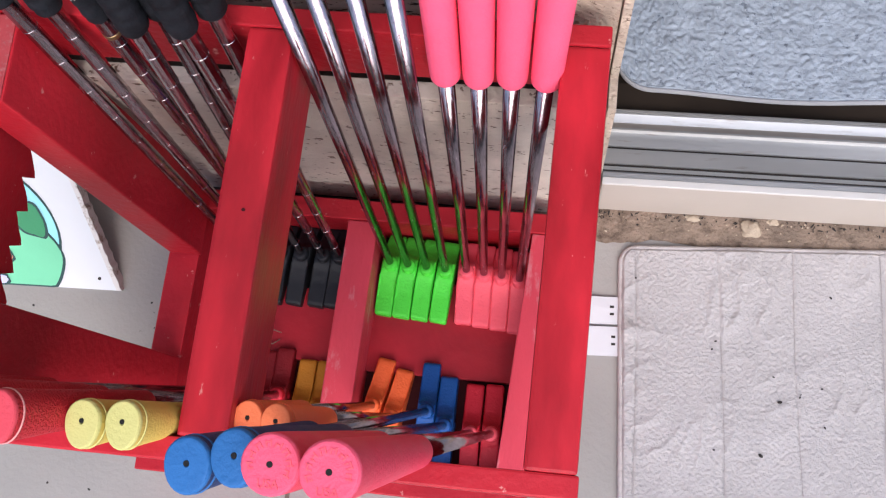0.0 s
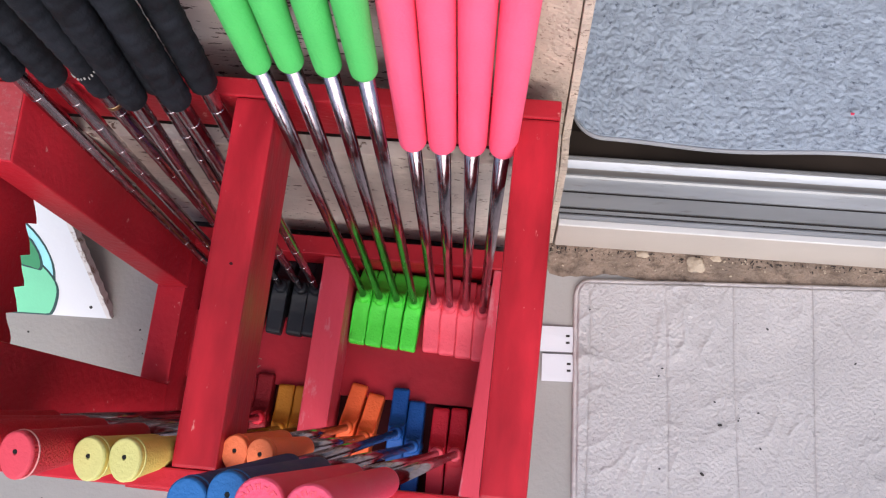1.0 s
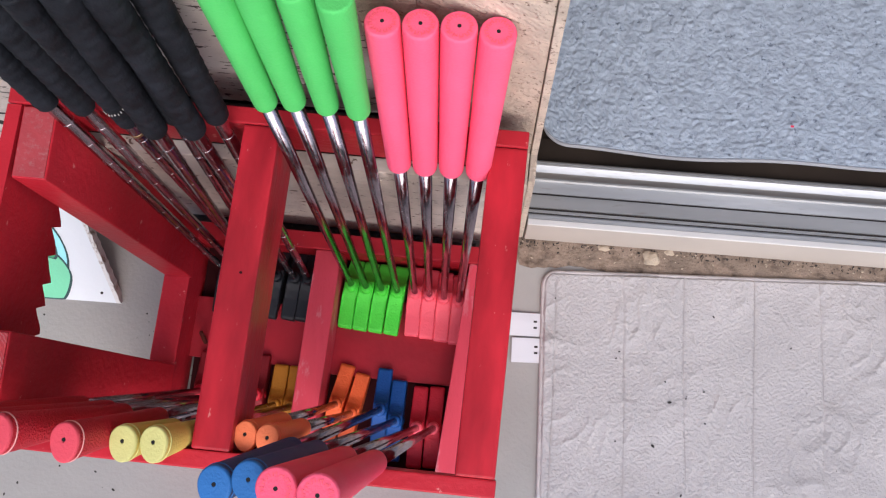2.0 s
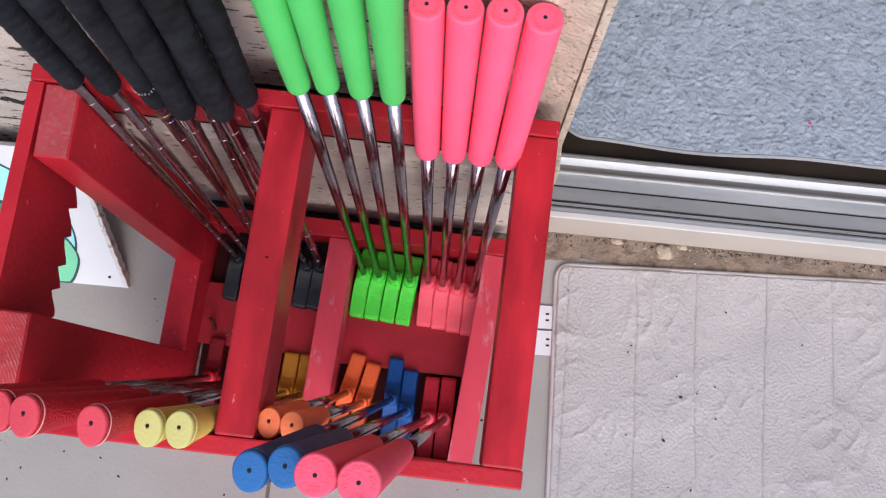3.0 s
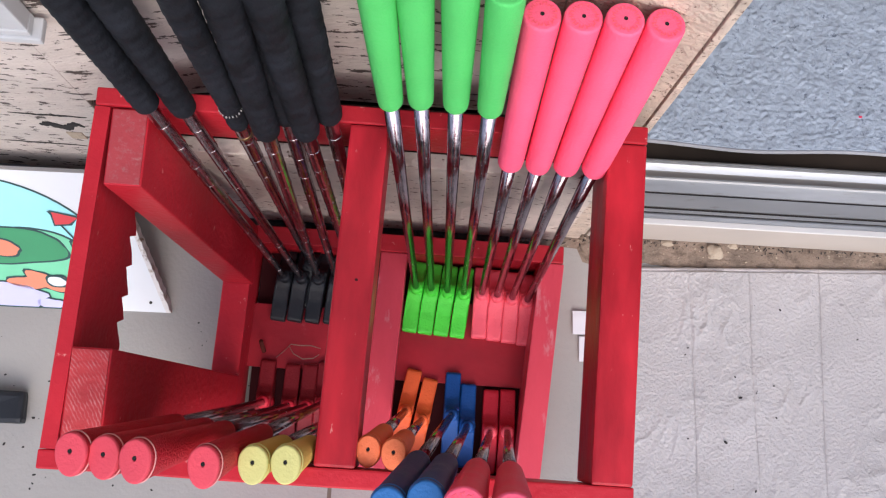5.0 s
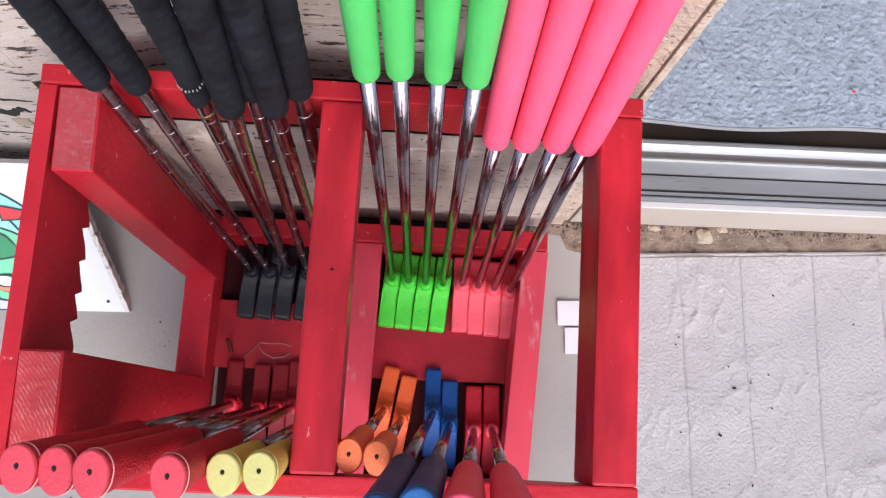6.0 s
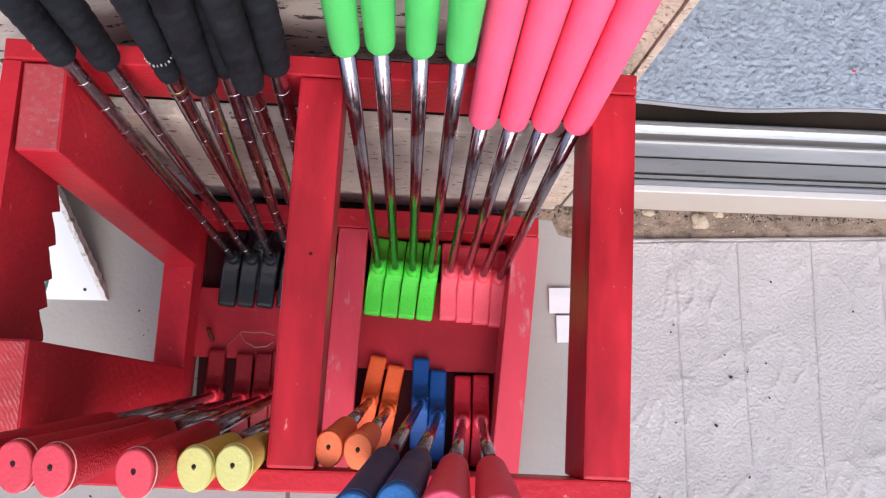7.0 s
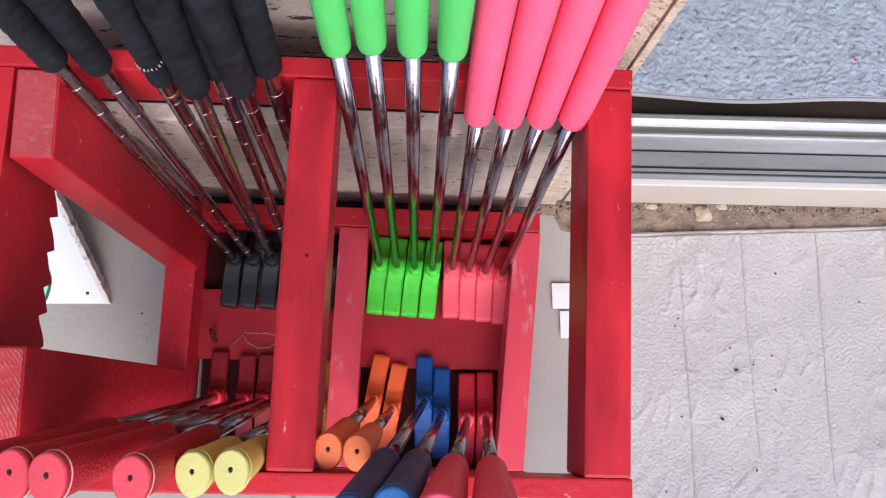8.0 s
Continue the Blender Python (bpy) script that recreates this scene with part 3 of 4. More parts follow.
# ---- painted board leaning on the wall ----
def build_painted_board():
    P0, P1 = Vector((-0.580, -0.166, 0.0)), Vector((-0.652, 0.004, 0.112))
    left = Vector((-1.0, -0.025, 0.0)) * 0.42
    ex = left.normalized()
    up = (P1 - P0)
    nrm = ex.cross(up).normalized()
    if nrm.z < 0:
        nrm = -nrm
    w = 0.55
    board = thing("painted_board", "white painted board with a green golf scene, leaning on wall", "painted board", at=tuple(P0))

    def pt(a, b, h=0.0):
        # a: metres from the near edge, b: 0 bottom to 1 top
        return P0 + ex * a + up * b + nrm * h + Vector((0, 0, 0.006))

    def slab(poly, h0, h1):
        bm = bmesh.new()
        lo = [bm.verts.new(pt(a, b, h0)) for a, b in poly]
        hi = [bm.verts.new(pt(a, b, h1)) for a, b in poly]
        bm.faces.new(lo[::-1])
        bm.faces.new(hi)
        for i in range(len(poly)):
            k = (i + 1) % len(poly)
            bm.faces.new((lo[i], lo[k], hi[k], hi[i]))
        return bm

    edge = []
    for i in range(41):
        b = i / 40
        edge.append((0.0015 * noise.noise(Vector((b * 30, 0, 0))) + (0.001 if i % 3 else 0.0), b))
    part("panel", slab([(w, 0), (0, 0)] + edge[1:-1] + [(0, 1), (w, 1)], -0.016, 0.0), WHITE_BOARD, board)
    bm = slab([(e[0] - 0.0012, e[1]) for e in edge] + [(0.006, 1), (0.006, 0)], -0.0155, 0.0004)
    part("edge_strip", bm, BOARD_EDGE, board, "chipped unpainted edge")
    sky_c = rubber("board_cyan", (0.33, 0.74, 0.80), 0.5, 0.1)
    grn_d = rubber("board_dark_green", (0.05, 0.27, 0.12), 0.5, 0.1)
    grn_l = rubber("board_light_green", (0.18, 0.58, 0.34), 0.5, 0.1)
    tan_c = rubber("board_coral", (0.72, 0.24, 0.14), 0.5, 0.1)
    lil_c = rubber("board_lilac", (0.52, 0.52, 0.80), 0.5, 0.1)
    ink = rubber("board_outline", (0.03, 0.07, 0.07), 0.5, 0.1)
    flag = rubber("board_flag_red", (0.60, 0.05, 0.06), 0.5, 0.1)

    def blob(cx, cy, rx, ry, n=40, wob=0.0, a0=0.0, a1=2 * math.pi, seed=0.0):
        out = []
        for i in range(n):
            a = a0 + (a1 - a0) * i / n
            k = 1 + wob * noise.noise(Vector((math.cos(a) * 1.5, math.sin(a) * 1.5, seed)))
            out.append((cx + rx * k * math.cos(a), cy + ry * k * math.sin(a)))
        return out

    def shape(name, poly, mat, h, rim=True):
        poly = [(min(max(a, 0.002), w), min(max(b, 0.01), 0.99)) for a, b in poly]
        if rim:
            ca, cb = sum(p[0] for p in poly) / len(poly), sum(p[1] for p in poly) / len(poly)
            big = [(a + (0.0026 if a > ca else -0.0026), b + (0.011 if b > cb else -0.011)) for a, b in poly]
            part("outline", slab(big, h - 0.0002, h), ink, board)
        part(name, slab(poly, h, h + 0.0003), mat, board)

    shape("sky_disc", blob(0.215, 0.43, 0.165, 0.52, 60), sky_c, 0.0006)
    shape("light_green_area", blob(0.158, 0.24, 0.098, 0.335, 60, 0.10, seed=2), grn_l, 0.0012)
    shape("dark_green_hill", blob(0.205, 0.46, 0.108, 0.125, 50, 0.22, seed=5), grn_d, 0.0018)
    shape("dark_green_patch", blob(0.080, 0.44, 0.020, 0.10, 30, 0.4, seed=8), grn_d, 0.0018)
    shape("coral_patch", blob(0.205, 0.44, 0.032, 0.06, 30, 0.3, seed=9), tan_c, 0.0024)
    shape("coral_patch", blob(0.158, 0.20, 0.036, 0.075, 40, 0.8, seed=4), tan_c, 0.0024)
    shape("pale_patch", blob(0.142, 0.21, 0.013, 0.035, 20, 0.2, seed=1), WHITE_BOARD, 0.003)
    shape("lilac_patch", blob(0.215, 0.09, 0.05, 0.09, 30, 0.35, seed=6), lil_c, 0.0024)
    shape("lilac_patch", blob(0.165, 0.04, 0.02, 0.035, 24, 0.3, seed=3), lil_c, 0.0024)
    shape("flag", [(0.106, 0.72), (0.073, 0.685), (0.088, 0.64), (0.108, 0.63)], flag, 0.0024)
    shape("flag_pole", [(0.112, 0.725), (0.109, 0.725), (0.089, 0.53), (0.092, 0.53)], ink, 0.0021, False)
    bm = lathe([(0, 0.0022), (0.001, 0.0022)], pt(0.022, 0.075, 0.0), pt(0.022, 0.075, 0.01), 10)
    part("nail_head", bm, SPECK, board)


build_painted_board()


# ---- window frame low on the wall ----
def build_window():
    win = thing("window_1", "white painted window frame with dark glass", "window", kind="structure")
    part("frame_bottom", box(-1.5, -0.590, 0.014, 0.0335, 0.601, 0.612, 0.002), FRAME_PAINT, win)
    part("frame_side", box(-0.632, -0.590, 0.015, 0.0335, 0.6125, 1.3, 0.002), FRAME_PAINT, win)
    part("sill_strip", box(-1.5, -0.582, 0.011, 0.0335, 0.590, 0.6005, 0.002), FRAME_PAINT, win, "weathered grey sill strip")
    part("pane", box(-1.5, -0.6325, 0.022, 0.028, 0.6125, 1.3), BLACK_HEAD, win, "dark glass pane")


build_window()


# ---- latch on the wall ----
def build_hasp():
    h = thing("torn_siding", "torn splintered hole and long cracks in the cream siding", "wall damage", at=(-0.68, 0.033, 0.18))

    def ragged(x0, x1, z, half, seed):
        n = 44
        bm = bmesh.new()
        up, lo, back = [], [], []
        for i in range(n + 1):
            f = i / n
            x = x0 + (x1 - x0) * f
            w = half * (math.sin(math.pi * f) ** 0.6) * (0.55 + 0.9 * abs(noise.noise(Vector((x * 130, seed, 0)))))
            c = z + half * 0.9 * noise.noise(Vector((x * 55, seed, 7)))
            up.append(bm.verts.new((x, 0.0338, c + w)))
            lo.append(bm.verts.new((x, 0.0338, c - w - 0.0002)))
        for i in range(n):
            bm.faces.new((lo[i], lo[i + 1], up[i + 1], up[i]))
        r = bmesh.ops.extrude_face_region(bm, geom=bm.faces[:])
        for v in [g for g in r["geom"] if isinstance(g, bmesh.types.BMVert)]:
            v.co.y -= 0.0006
        return bm
    part("torn_hole", ragged(-0.712, -0.655, 0.240, 0.017, 2.0), GAP, h, "dark splintered hole")
    part("crack", ragged(-0.735, -0.640, 0.283, 0.0034, 5.0), GAP, h)
    part("crack", ragged(-0.790, -0.680, 0.150, 0.0022, 8.0), GAP, h)
    part("rust_stain", box(-0.688, -0.668, 0.0325, 0.0342, 0.186, 0.212, 0.0005), STONE, h, "faint brown patch")


build_hasp()


# ---- unseen narrow eave, added above the wall to shape the light ----
def build_added_eave():
    tagged(part("porch_ceiling", box(-4.0, 4.0, -0.15, 0.04, 2.26, 2.34), SILL), "unseen plain eave added over the doorway to shape the light", "ceiling", kind="structure")


build_added_eave()


def build_shell():
    shell = thing("house_shell", "plain cream outer walls and flat roof of the house", "house", kind="structure")
    part("west_wall", box(-2.72, -2.605, 0.034, 3.0, 0.0, 2.24), SIDING, shell)
    part("north_wall", box(-2.72, -0.36, 3.005, 3.1, 0.0, 2.24), SIDING, shell)
    part("roof", box(-2.8, 2.9, 0.045, 3.6, 2.36, 2.46, 0.01), UNSEEN_DARK, shell, "weathered flat roof")


build_shell()


# unseen walls added to block the low sky and darken the chrome's reflections
def build_sky_blocker():
    blocker = thing("yard_wall", "unseen plain dark walls added to block low sky light", "wall", kind="structure")
    part("far_wall", box(-9.0, 9.0, -7.2, -7.0, 0.0, 2.7), UNSEEN_DARK, blocker)
    part("side_wall", box(-9.2, -9.0, -7.0, 0.0, 0.0, 2.7), UNSEEN_DARK, blocker)
    part("side_wall", box(9.0, 9.2, -7.0, 0.0, 0.0, 2.2), UNSEEN_DARK, blocker)


build_sky_blocker()


# ---- the rack ----
TOP = 0.482


def build_rack():
    rack = thing("putter_rack", "red painted wooden putter rack with scuffed worn edges, standing on concrete", "rack", at=(-0.28, -0.2, 0))
    # base frame
    part("base_rail_back", cut_box(-0.495, -0.032, -0.069, -0.0445, 0.0, 0.087, 0.002, 10, "x", seed=3), RED, rack)
    part("base_rail_front", cut_box(-0.495, -0.046, -0.383, -0.3645, 0.0, 0.087, 0.002, 10, "x", seed=4), RED, rack)

    def sleeper(x0, x1, shift0, shift1, z, mat, label=""):
        """A base timber from back to front, whose front end stands shifted sideways."""
        def ring(h):
            return [(x0 + shift0, -0.364, h), (x1 + shift1, -0.364, h), (x1, -0.0695, h), (x0, -0.0695, h)]
        return part("base_rail", wobble(hull8(ring(0.0), ring(z), 0.002), 0.0006, 14), mat, rack, label)
    sleeper(-0.0645, -0.031, -0.0195, -0.019, 0.086, RED_PALE, "faded pinkish red rail")
    sleeper(-0.494, -0.457, -0.008, -0.008, 0.086, RED)
    sleeper(-0.284, -0.2475, -0.009, -0.009, 0.085, RED_PALE, "faded pinkish red divider")
    part("base_plate", wobble(box(-0.255, -0.068, -0.2395, -0.125, 0.012, 0.022, 0.001), 0.0004, 20), RED_PLATE, rack, "dark red scuffed base board")
    bm = bmesh.new()
    # left board with a splintered edge
    xs = []
    for i in range(30):
        y = -0.234 + (0.234 - 0.145) * i / 29
        xs.append((-0.477 + 0.006 * noise.noise(Vector((y * 60, 0, 0))) + 0.003 * noise.noise(Vector((y * 170, 3, 0))), y))
    poly = xs + [(-0.2895, -0.145), (-0.2905, -0.234)]
    lo = [bm.verts.new((x, y, 0.012)) for x, y in poly]
    hi = [bm.verts.new((x, y, 0.022)) for x, y in poly]
    bm.faces.new(lo[::-1])
    bm.faces.new(hi)
    for i in range(len(poly)):
        k = (i + 1) % len(poly)
        bm.faces.new((lo[i], lo[k], hi[k], hi[i]))
    part("base_plate", bm, RED_PLATE, rack, "dark red base board with a splintered edge")
    # added sheet whose dark colour stands for the shade between the heads
    part("bottom_panel", box(-0.4565, -0.068, -0.364, -0.070, 0.003, 0.0115), KNOT_AND_SHADE, rack, "added bottom sheet coloured dark for the shade in the bays")

    # left posts, leaning a little inwards towards the floor
    def post(top, foot, top_mat, label):
        def ring(r, z):
            x0, x1, y0, y1 = r
            return [(x0, y0, z), (x1, y0, z), (x1, y1, z), (x0, y1, z)]
        p = part("post", hull8(ring(foot, 0.0875), ring(top, TOP - 0.002), 0.002), RED, rack)
        x0, x1, y0, y1 = top
        bm = box(x0 + 0.002, x1 - 0.002, y0 + 0.002, y1 - 0.002, TOP - 0.002, TOP - 0.0006, 0.0004)
        part("post_end", wobble(bm, 0.0003, 60), top_mat, p, label)
    post((-0.549, -0.511, -0.0900, -0.0100), (-0.493, -0.454, -0.128, -0.048), POST_TOP, "scuffed greyish post top")
    post((-0.5595, -0.5195, -0.3495, -0.2515), (-0.5005, -0.460, -0.338, -0.2515), END_GRAIN, "bare end grain showing growth rings")
    # top rails
    part("top_rail_back", cut_box(-0.566, -0.006, -0.0090, 0.0095, 0.393, TOP + 0.001, 0.002, 12, "x", seed=8), RED, rack)
    part("top_rail_front", cut_box(-0.578, -0.008, -0.3690, -0.3505, 0.393, TOP - 0.001, 0.002, 12, "x", seed=9), RED, rack)

    def beam(name, back, front):
        def ring(z):
            return [(front[0], -0.350, z), (front[1], -0.350, z), (back[1], -0.0095, z), (back[0], -0.0095, z)]
        part(name, hull8(ring(0.393), ring(TOP), 0.003), RED_Y, rack)
    beam("middle_beam", (-0.3085, -0.2695), (-0.3165, -0.2765))
    beam("right_beam", (-0.0460, -0.0065), (-0.0500, -0.0095))
    # left side board with a ragged sawn lower edge
    prof = []
    steps = 60
    y0, y1 = -0.350, -0.0100
    for i in range(steps + 1):
        y = y0 + (y1 - y0) * i / steps
        k = (y + 0.5) / 0.032
        saw = (k - math.floor(k))
        z = 0.322 + 0.026 * saw ** 1.5 + 0.004 * noise.noise(Vector((y * 70, 0, 0)))
        prof.append((y, z))
    bm = bmesh.new()
    rows = []
    for x in (-0.566, -0.5505):
        lo = [bm.verts.new((x + (y + 0.01) * 0.030, y, z)) for y, z in prof]
        hi = [bm.verts.new((x + (y + 0.01) * 0.030, y, TOP - 0.0005)) for y, z in prof]
        for i in range(steps):
            bm.faces.new((lo[i], lo[i + 1], hi[i + 1], hi[i]))
        rows.append((lo, hi))
    (la, ha), (lb, hb) = rows
    for i in range(steps):
        bm.faces.new((ha[i], ha[i + 1], hb[i + 1], hb[i]))
        bm.faces.new((la[i], la[i + 1], lb[i + 1], lb[i]))
    for i in (0, steps):
        bm.faces.new((la[i], lb[i], hb[i], ha[i]))
    part("side_board", bm, RED, rack, "side board with a ragged notched lower edge")
    # a split knot on the front post and small knots on the beams
    bm = bmesh.new()
    prev = None
    for i in range(9):
        f = i / 8
        x, z = -0.5035 + 0.006 * math.sin(f * 4.2), 0.215 + 0.034 * f
        w = 0.0022 * math.sin(math.pi * (0.08 + 0.84 * f)) + 0.0003
        y = -0.2508
        pair = [bm.verts.new((x - w, y, z)), bm.verts.new((x + w, y, z)), bm.verts.new((x + w, y - 0.003, z)), bm.verts.new((x - w, y - 0.003, z))]
        if prev:
            for k in range(4):
                bm.faces.new((prev[k], prev[(k + 1) % 4], pair[(k + 1) % 4], pair[k]))
        prev = pair
    part("split_knot", bm, KNOT_AND_SHADE, rack, "dark split knot")
    bm = wobble(lathe([(0, 0.0019), (0.001, 0.0014)], (-0.290, -0.168, TOP - 0.0004), (-0.290, -0.168, TOP + 0.01), 12), 0.0012, 200)
    part("knot", bm, KNOT_AND_SHADE, rack, "small dark knot")


build_rack()


# ---- putters ----
AXES = {}


def putter(hosel, cap, grip_len, mats, label, group, head_turn=0.0, back=False, ring=None, stepped=False, rtop=0.0158, rlow=0.0122, bands=False, shaft_mat=None, lettered=False, hosel_mat=None, oval=0.0):
    """A putter standing on its head: two-way rubber head, hosel, steel shaft and thick grip. The shaft runs from the hosel to the grip's cap."""
    grip_m, cap_m, head_m = mats
    H, C = Vector(hosel), Vector(cap)
    ax = (C - H).normalized()
    ob = thing("putter", label, "putter", group, at=(H.x, H.y, 0.0118))
    # head: side profile swept across, thick in the middle
    zb = 0.0118
    hf, hb = (0.062, 0.040) if back else (0.056, 0.060)
    prof = [(-hf, zb + 0.004), (-hf, zb + 0.019), (-hf + 0.003, zb + 0.022), (-0.032, zb + 0.026), (-0.017, zb + 0.031), (-0.009, zb + 0.036), (0.009, zb + 0.036),
            (0.014, zb + 0.029), (0.024, zb + 0.023), (hb - 0.003, zb + 0.020), (hb, zb + 0.017), (hb, zb + 0.004), (hb - 0.003, zb), (-hf + 0.003, zb)]
    hw = 0.0106
    bm = bmesh.new()
    fr = [bm.verts.new((-hw, y, z)) for y, z in prof]
    bk = [bm.verts.new((hw, y, z)) for y, z in prof]
    bm.faces.new(fr)
    bm.faces.new(bk[::-1])
    n = len(prof)
    for i in range(n):
        bm.faces.new((fr[i], fr[(i + 1) % n], bk[(i + 1) % n], bk[i]))
    bmesh.ops.bevel(bm, geom=bm.edges[:], offset=0.0026, segments=3, affect="EDGES", profile=0.5)
    bmesh.ops.rotate(bm, verts=bm.verts, cent=(0, 0, 0), matrix=Matrix.Rotation(radians(head_turn), 3, "Z"))
    bmesh.ops.translate(bm, verts=bm.verts, vec=(H.x, H.y, 0))
    head = part("head", bm, head_m, ob)
    base = H - ax * 0.018
    bm = lathe([(-0.008, 0.0108), (0.0, 0.0104), (0.007, 0.0098), (0.013, 0.0092), (0.018, 0.0089), (0.0205, 0.0078), (0.021, 0.0060)], base, H, 20)
    part("hosel", bm, hosel_mat or head_m, head, smooth=True)
    # shaft
    L = (C - H).length
    gl = L - grip_len
    front = (Vector((0, -1, 0)) + ax * ax.y).normalized()

    def flare(bm):
        """Makes the grip oval towards its end: deeper on the front side than on the back."""
        for v in bm.verts:
            d = (v.co - H).dot(ax)
            k = oval * min(1, max(0, (d - gl) / grip_len)) ** 1.5
            e = (v.co - H).dot(front)
            v.co += front * e * k * (0.55 if e > 0 else 0.15)
        return bm
    s0 = -0.004
    pr = [(s0, 0.0046)]
    if stepped:
        k = 10
        for i in range(k):
            d = 0.03 + (gl - 0.02) * i / k
            r0, r1 = 0.0046 + 0.0030 * i / k, 0.0046 + 0.0030 * (i + 1) / k
            pr += [(d, r0), (d + 0.0003, r1 + 0.00025), (d + 0.0010, r1 + 0.00025), (d + 0.0013, r1)]
    pr.append((gl + 0.01, 0.0076))
    bm = lathe(pr, H, C, 18)
    part("shaft", bm, shaft_mat or CHROME, ob, smooth=not stepped)
    # grip
    gp = [(gl + 0.0, 0.0086), (gl + 0.001, rlow * 0.86), (gl + 0.004, rlow * 0.97), (gl + 0.010, rlow), (gl + grip_len * 0.4, rlow + (rtop - rlow) * 0.42), (gl + grip_len * 0.75, rlow + (rtop - rlow) * 0.8), (L - 0.016, rtop), (L - 0.004, rtop)]
    if bands:
        gp2 = []
        for i in range(15):
            f = i / 15
            r = rlow + (rtop - rlow) * f
            gp2 += [(gl + 0.010 + (grip_len - 0.03) * f, r - 0.0007), (gl + 0.012 + (grip_len - 0.03) * f, r + 0.0005), (gl + 0.010 + (grip_len - 0.03) * (f + 0.05), r)]
        gp = gp[:3] + gp2 + [(L - 0.004, rtop)]
    bm = lathe(gp, H, C, 28, True, False)
    if bands:
        wobble(bm, 0.0005, 70, H.x * 10)
    g = part("grip", flare(bm), grip_m, ob, smooth=True)
    # cap with a vent hole
    cp = [(L - 0.0040, rtop), (L - 0.0030, rtop), (L - 0.0012, rtop * 0.975), (L - 0.0002, rtop * 0.92), (L, rtop * 0.85), (L + 0.0003, 0.0019), (L - 0.003, 0.0017), (L - 0.003, 0.0003)]
    bm = lathe(cp, H, C, 28, False, True)
    c = part("cap", flare(bm), cap_m, g)
    for f in c.data.polygons:
        f.use_smooth = abs(f.normal.dot(ax)) < 0.6
    bm = lathe([(L - 0.0028, 0.0017), (L + 0.0006, 0.0017)], H, C, 12)
    part("vent_hole", bm, HOLE, c)
    if grip_m is BLACK_GRIP and rlow < 0.012:
        bm = lathe([(gl - 0.026, 0.0075), (gl - 0.0255, 0.0080), (gl - 0.021, 0.0080), (gl - 0.0205, 0.0075)], H, C, 18)
        part("brass_band", bm, GOLD, ob, "worn brass band", True)
        # a worn line of pale marks round the grip
        q = ax.to_track_quat("Z", "Y").to_matrix()
        bm = bmesh.new()
        for k in range(22):
            a = 2 * math.pi * k / 22
            m = Matrix.Rotation(a, 4, "Z") @ Matrix.Translation((0.0112, 0, gl + 0.040 + 0.0008 * (k % 3 - 1)))
            bmesh.ops.create_cube(bm, size=1, matrix=Matrix.Translation(H) @ q.to_4x4() @ m @ Matrix.Diagonal((0.0012, 0.0007 + 0.0005 * (k % 2), 0.0026, 1)))
        part("worn_mark", bm, CONCRETE, g, "worn line of pale marks")
    if ring:
        bm = lathe([(L - 0.0118, rtop + 0.0002), (L - 0.0112, rtop + 0.0006), (L - 0.0102, rtop + 0.0006), (L - 0.0097, rtop + 0.0002)], H, C, 28)
        part("ring", flare(bm), ring, g, smooth=True)
    if cap_m in (PINK_CAP, CRIMSON_CAP):
        # worn embossed marks round the cap
        q = ax.to_track_quat("Z", "Y").to_matrix()
        for k in range(12):
            a = 2 * math.pi * k / 12 + H.x * 50
            if lettered and (q @ Vector((math.cos(a), math.sin(a), 0))).y < -0.55:
                continue
            o = H + ax * (L + 0.0001)
            bm = bmesh.new()
            u, v = q @ Vector((math.cos(a), math.sin(a), 0)), q @ Vector((-math.sin(a), math.cos(a), 0))
            for du, dv, su, sv in ((rtop * 0.66, -0.0012, 0.0019, 0.0004), (rtop * 0.66 + (k % 3) * 0.0006, 0.0006, 0.0004, 0.0016), (rtop * 0.66 - 0.001, 0.0016, 0.0012, 0.0004)):
                vs = [bm.verts.new(o + u * (du + a1 * su) + v * (dv + b1 * sv) + ax * h) for h in (0, 0.0004) for a1, b1 in ((-1, -1), (1, -1), (1, 1), (-1, 1))]
                bm.faces.new(vs[4:])
                for i in range(4):
                    bm.faces.new((vs[i], vs[(i + 1) % 4], vs[4 + (i + 1) % 4], vs[4 + i]))
            part("embossed_mark", bm, PINK_HEAD, c)
    AXES[ob.name] = ax
    return ob


def cap_letters(ob, text, size):
    """Raised letters on the cap of a putter, reading upright from the front."""
    cap_ob = [g for p in ob.children for g in p.children if g.name.startswith("cap")][0]
    cv = bpy.data.curves.new("letters", "FONT")
    cv.body = text
    cv.size = size
    cv.align_x = "CENTER"
    cv.extrude = 0.00015
    tmp = bpy.data.objects.new("letters", cv)
    bpy.context.scene.collection.objects.link(tmp)
    bpy.context.view_layer.update()
    me = bpy.data.meshes.new_from_object(tmp.evaluated_get(bpy.context.evaluated_depsgraph_get()))
    bpy.data.objects.remove(tmp)
    ctr = sum((v.co for v in cap_ob.data.vertices), Vector()) / len(cap_ob.data.vertices)
    rim = [v.co for v in cap_ob.data.vertices]
    ax = AXES[ob.name]
    up = (Vector((0, 1, 0)) - ax * ax.y).normalized()
    right = up.cross(ax)
    end = max(c.dot(ax) for c in rim)
    o = ctr + ax * (end - ctr.dot(ax)) - up * 0.0126
    for v in me.vertices:
        v.co = o + right * v.co.x + up * v.co.y + ax * (v.co.z + 0.0001)
    bm = bmesh.new()
    bm.from_mesh(me)
    bpy.data.meshes.remove(me)
    part("raised_letters", bm, PINK_HEAD, cap_ob, "raised letters USA")


